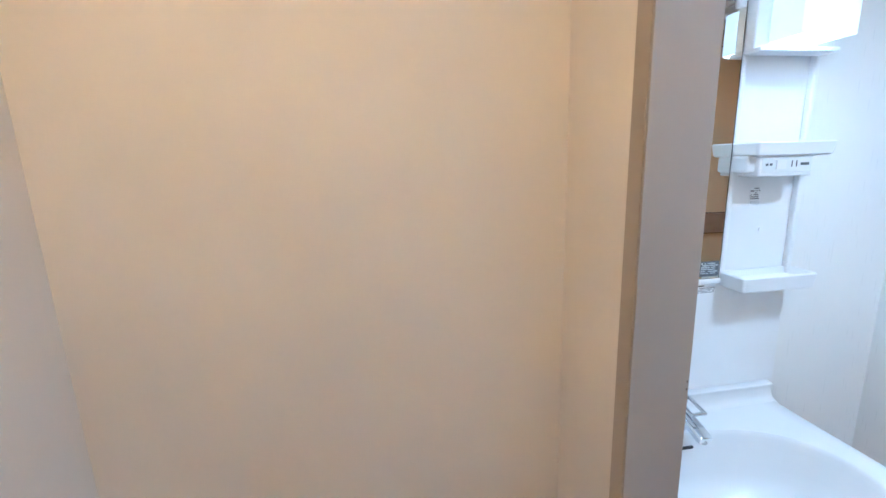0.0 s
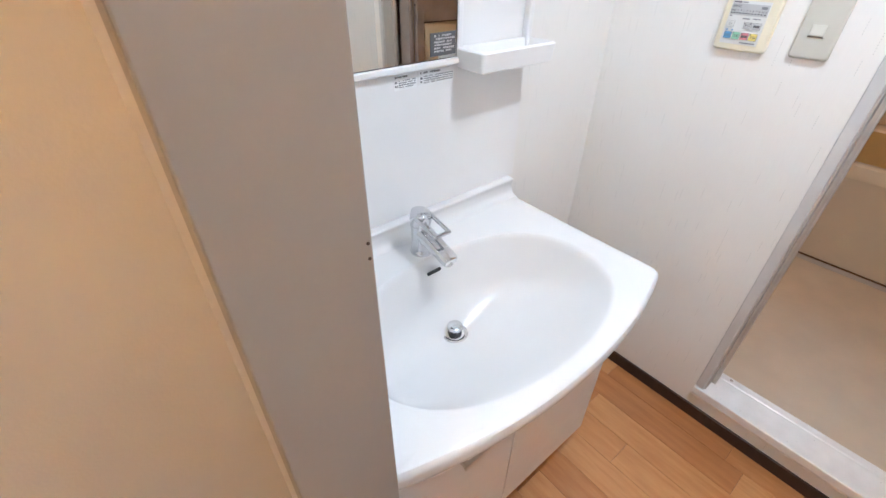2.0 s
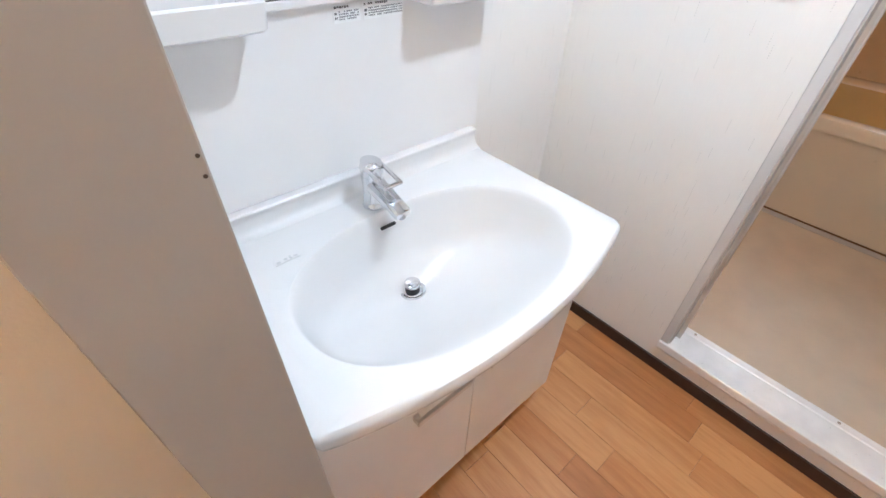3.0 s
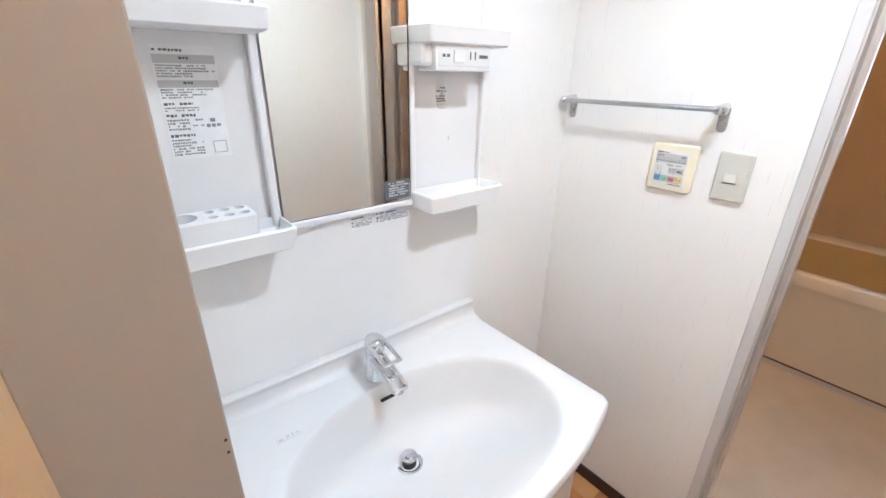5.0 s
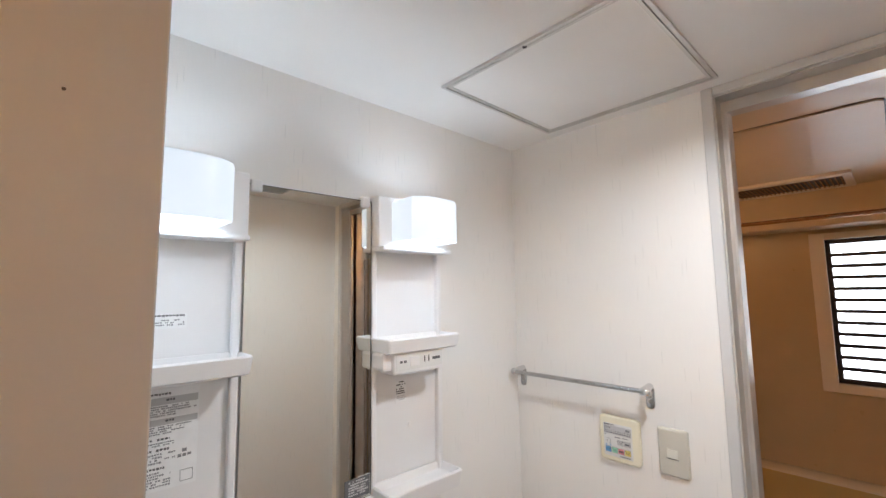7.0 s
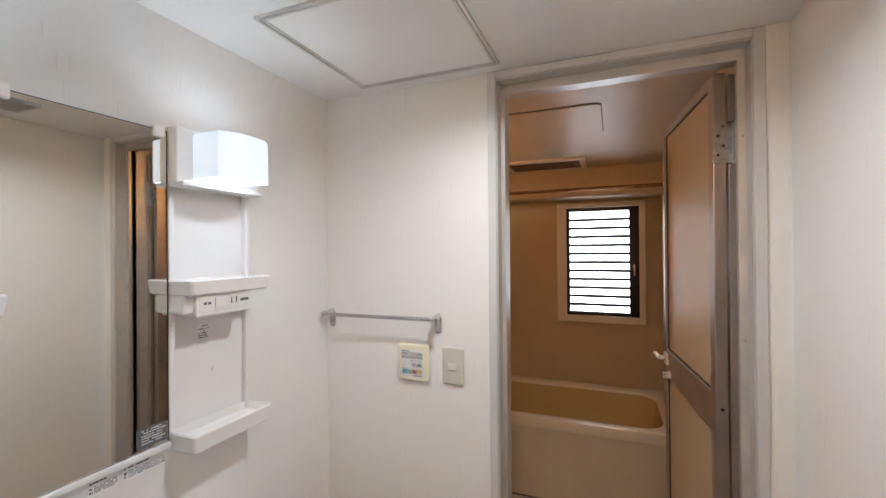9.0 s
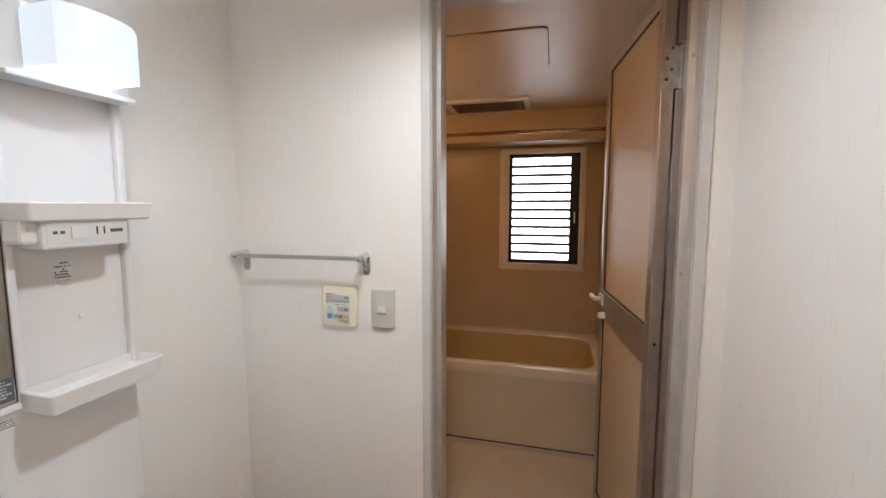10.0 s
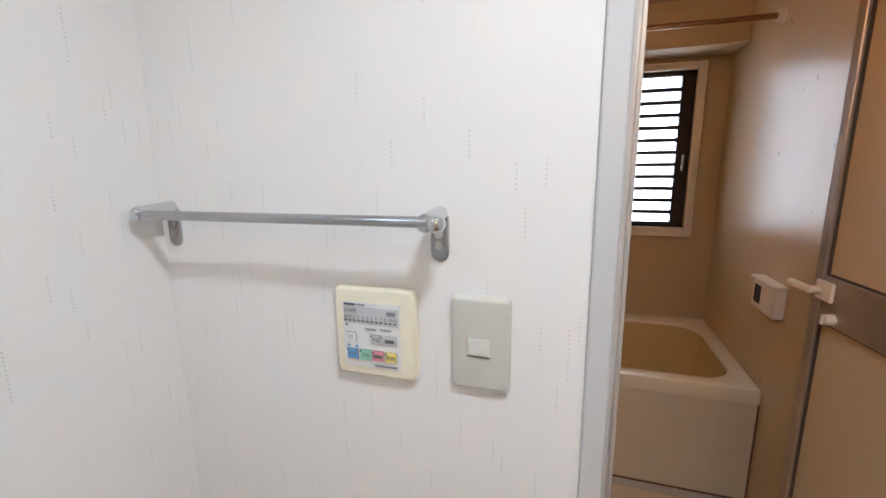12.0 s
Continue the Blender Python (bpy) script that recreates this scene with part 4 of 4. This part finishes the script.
part("block", holder_block(0.424, 0.576, 0.936, 1.006, 1.199, 1.258), PLASTIC, tb, smooth=True)

# ---- on the east wall ----
rail = thing("towel_rail", (E_X, 0.81, 1.40), "chrome towel rail on the white wall", "towel rail")
part("bar", rod((1.545, 0.582, 1.416), (1.545, 1.018, 1.414), 0.0065), STEEL, rail, smooth=True)
for y in (0.590, 1.022):
    post = part("bracket", rod((E_X - 0.002, y, 1.420), (1.540, y, 1.415), 0.0105), CHROME, rail, smooth=True)
    o = rounded(y - 0.0115, y + 0.0115, 1.360, 1.424, 0.0112)
    part("wall_plate", skin([[(E_X, a, b) for a, b in o], [(E_X - 0.003, a, b) for a, b in o], [(E_X - 0.004, a, b) for a, b in grow(o, -0.001)]]), STEEL, post)
    for z in (1.381, 1.395):
        part("screw", rod((E_X - 0.006, y, z), (E_X - 0.0035, y, z), 0.0055, segs=12), HINGE, post)
for y in (0.578, 1.026):
    part("end_cap", ball((1.545, y, 1.415), 0.0112), CHROME, rail, smooth=True)

# bath heater timer panel
rp = thing("heater_timer_panel", (E_X, 0.684, 1.257), "yellowed ivory bath dryer timer panel with coloured keys", "control panel")
part("housing", plate(E_X, 0.622, 0.741, 1.193, 1.321, 0.012, 0.011, 0.006), IVORY, rp, smooth=True)
XF = E_X - 0.012
part("face", sheet_x(XF - 0.0002, 0.643, 0.727, 1.208, 1.300, 0.0008), PANEL_WHITE, rp)
part("scale_strip", sheet_x(XF - 0.0010, 0.645, 0.725, 1.270, 1.294), PANEL_GREY, rp)
XP = XF - 0.0020


def face_bar(name, ya, yb, za, zb, material, parent=rp, t=0.0006):
    """ya, yb: distance from the north edge of the face."""
    return part(name, box(XP - t, XP, 0.727 - yb, 0.727 - ya, za, zb), material, parent)


face_bar("print", 0.003, 0.020, 1.2955, 1.2985, INK)
face_bar("print", 0.022, 0.034, 1.2960, 1.2980, INK_PALE)
face_bar("print", 0.066, 0.078, 1.2850, 1.2905, INK_PALE)


def panel_text(body, size, ya, z, depth=0.0004):
    """Writing on the face, centred ya metres from its north edge."""
    cu = bpy.data.curves.new("writing", "FONT")
    cu.body, cu.size, cu.align_x = body, size, "CENTER"
    cu.materials.append(INK)
    ob = new("writing", cu)
    ob.parent = rp
    ob.matrix_parent_inverse = Matrix.Translation(-rp.location)
    ob.matrix_basis = Matrix(((0, 0, -1, XP - depth), (-1, 0, 0, 0.727 - ya), (0, 1, 0, z), (0, 0, 0, 1)))


for k, digits in enumerate(("30", "45", "1", "2", "3", "4", "5", "6", "7", "8", "10", "12")):
    ya = 0.0045 + k * 0.0066
    panel_text(digits, 0.0062, ya, 1.2775)
    part("tick", box(XP - 0.0006, XP, 0.727 - ya - 0.0022, 0.727 - ya + 0.0022, 1.2733, 1.2754), INK, rp)
panel_text("残時間", 0.0066, 0.0120, 1.2856)
face_bar("print", 0.004, 0.008, 1.2665, 1.2690, INK_PALE)
face_bar("print", 0.034, 0.050, 1.2625, 1.2650, INK_PALE)
face_bar("print", 0.056, 0.072, 1.2635, 1.2655, INK_PALE)


def key(ya, yb, za, zb, colour, words="", lamps=()):
    face_bar("key_border", ya, yb, za, zb, INK_PALE)
    k = part("key", box(XP - 0.0016, XP - 0.0006, 0.727 - yb + 0.0006, 0.727 - ya - 0.0006, za + 0.0006, zb - 0.0006), colour, rp)
    for la in lamps:
        part("key_lamp", box(XP - 0.0021, XP - 0.0016, 0.727 - la - 0.0012, 0.727 - la + 0.0012, zb - 0.0038, zb - 0.0014), INK, k)
    if words:
        panel_text(words, 0.0064, (ya + yb) / 2, (za + zb) / 2 - 0.0026, 0.0020)
    else:
        for j in range(4):
            y = 0.727 - (ya + yb) / 2 + (j - 1.5) * 0.0033
            part("print", box(XP - 0.0021, XP - 0.0016, y - 0.0014, y + 0.0014, (za + zb) / 2 - 0.0026, (za + zb) / 2 + 0.0022), INK, k)


key(0.003, 0.020, 1.244, 1.2575, PANEL_WHITE, "切")
key(0.041, 0.0585, 1.243, 1.2570, PANEL_GREY, "予約", (0.0430, 0.0560))
key(0.0605, 0.079, 1.243, 1.2570, PANEL_GREY)
for ya, colour, words, lamps in ((0.005, BLUE, "換気", (0.0065, 0.0200)), (0.0240, GREEN, "涼風", (0.0260,)), (0.0430, RED, "", (0.0450,)), (0.0620, YELLOW, "乾燥", (0.0640,))):
    key(ya, ya + 0.0170, 1.2190, 1.2345, colour, words, lamps)
face_bar("print", 0.006, 0.010, 1.2365, 1.2395, BLUE)
face_bar("print", 0.018, 0.022, 1.2365, 1.2395, BLUE)
face_bar("print", 0.046, 0.079, 1.2115, 1.2140, INK_PALE)

# light switch
sw = thing("light_switch", (E_X, 0.537, 1.257), "grey-white rocker light switch plate", "light switch")
part("cover_plate", plate(E_X, 0.499, 0.575, 1.196, 1.319, 0.010, 0.007, 0.006), SWITCH, sw, smooth=True)
XS = E_X - 0.010
part("rocker_bed", box(XS - 0.0012, XS, 0.5225, 0.5535, 1.243, 1.269), SWITCH, sw)
part("rocker", box(XS - 0.0036, XS - 0.001, 0.5245, 0.5515, 1.245, 1.267, 0.0012), SWITCH_KEY, sw)
# dark strip drawn as the shadow along the rocker's lower edge
part("rocker_shadow", box(XS - 0.0014, XS + 0.0002, 0.523, 0.553, 1.2415, 1.2432), INK, sw)

# ---- floor, plank by plank ----
floor = setting("floor", box(W_X - T, E_X + T, -2.0, N_Y + T, -0.06, -0.004), SUBFLOOR, "warm brown wooden plank flooring", "floor")
rnd = random.Random(7)
PW = 0.1026
meshes = {}


def plank_mesh(length):
    """One plank of the given length, shared by all its equals."""
    if length not in meshes:
        bm = add_box(bmesh.new(), 0.0004, PW - 0.0004, 0.0004, length - 0.0004, -0.010, 0.0, 0.0008, 1)
        me = bpy.data.meshes.new("plank")
        bm.to_mesh(me)
        bm.free()
        me.materials.append(PLANK)
        meshes[length] = me
    return meshes[length]


X_FIRST = 1.002 - 7 * PW
JOINTS = {5: 0.575, 6: 0.150, 7: 0.385, 8: 0.313, 9: 0.465, 10: 0.120}
for row in range(14):
    x = X_FIRST + row * PW
    if x > E_X:
        break
    joint = JOINTS.get(row, rnd.uniform(-0.2, 0.5))
    marks = {round(joint, 3)}
    y = joint
    while y < N_Y:
        y += rnd.choice((0.45, 0.525, 0.60, 0.75))
        marks.add(round(min(y, N_Y), 3))
    y = joint
    while y > S_Y:
        y -= rnd.choice((0.45, 0.525, 0.60, 0.75))
        marks.add(round(max(y, S_Y), 3))
    marks = sorted(marks)
    for y0, y1 in zip(marks, marks[1:]):
        if y1 - y0 > 0.01:
            ob = new("plank", plank_mesh(round(y1 - y0, 3)))
            ob.location = (x, y0, 0)
            ob.parent = floor
bm = bmesh.new()
x = X_FIRST - PW
while x > W_X - PW:
    y, length = -1.9, 0.1 + rnd.random() * 0.2
    while y < RECESS_Y:
        add_box(bm, x + 0.0004, x + PW - 0.0004, y + 0.0004, min(y + length, RECESS_Y) - 0.0004, -0.010, 0.0)
        y += length
        length = rnd.choice((0.30, 0.375, 0.45))
    x -= PW
x = X_FIRST
while x < 1.2:
    y, length = -1.9, 0.1 + rnd.random() * 0.2
    while y < S_Y - T:
        add_box(bm, x + 0.0004, x + PW - 0.0004, y + 0.0004, min(y + length, S_Y - T) - 0.0004, -0.010, 0.0)
        y += length
        length = rnd.choice((0.30, 0.375, 0.45))
    x += PW
rest = part("planks", bm, PLANK, floor)
rest["kind"] = "stuff"
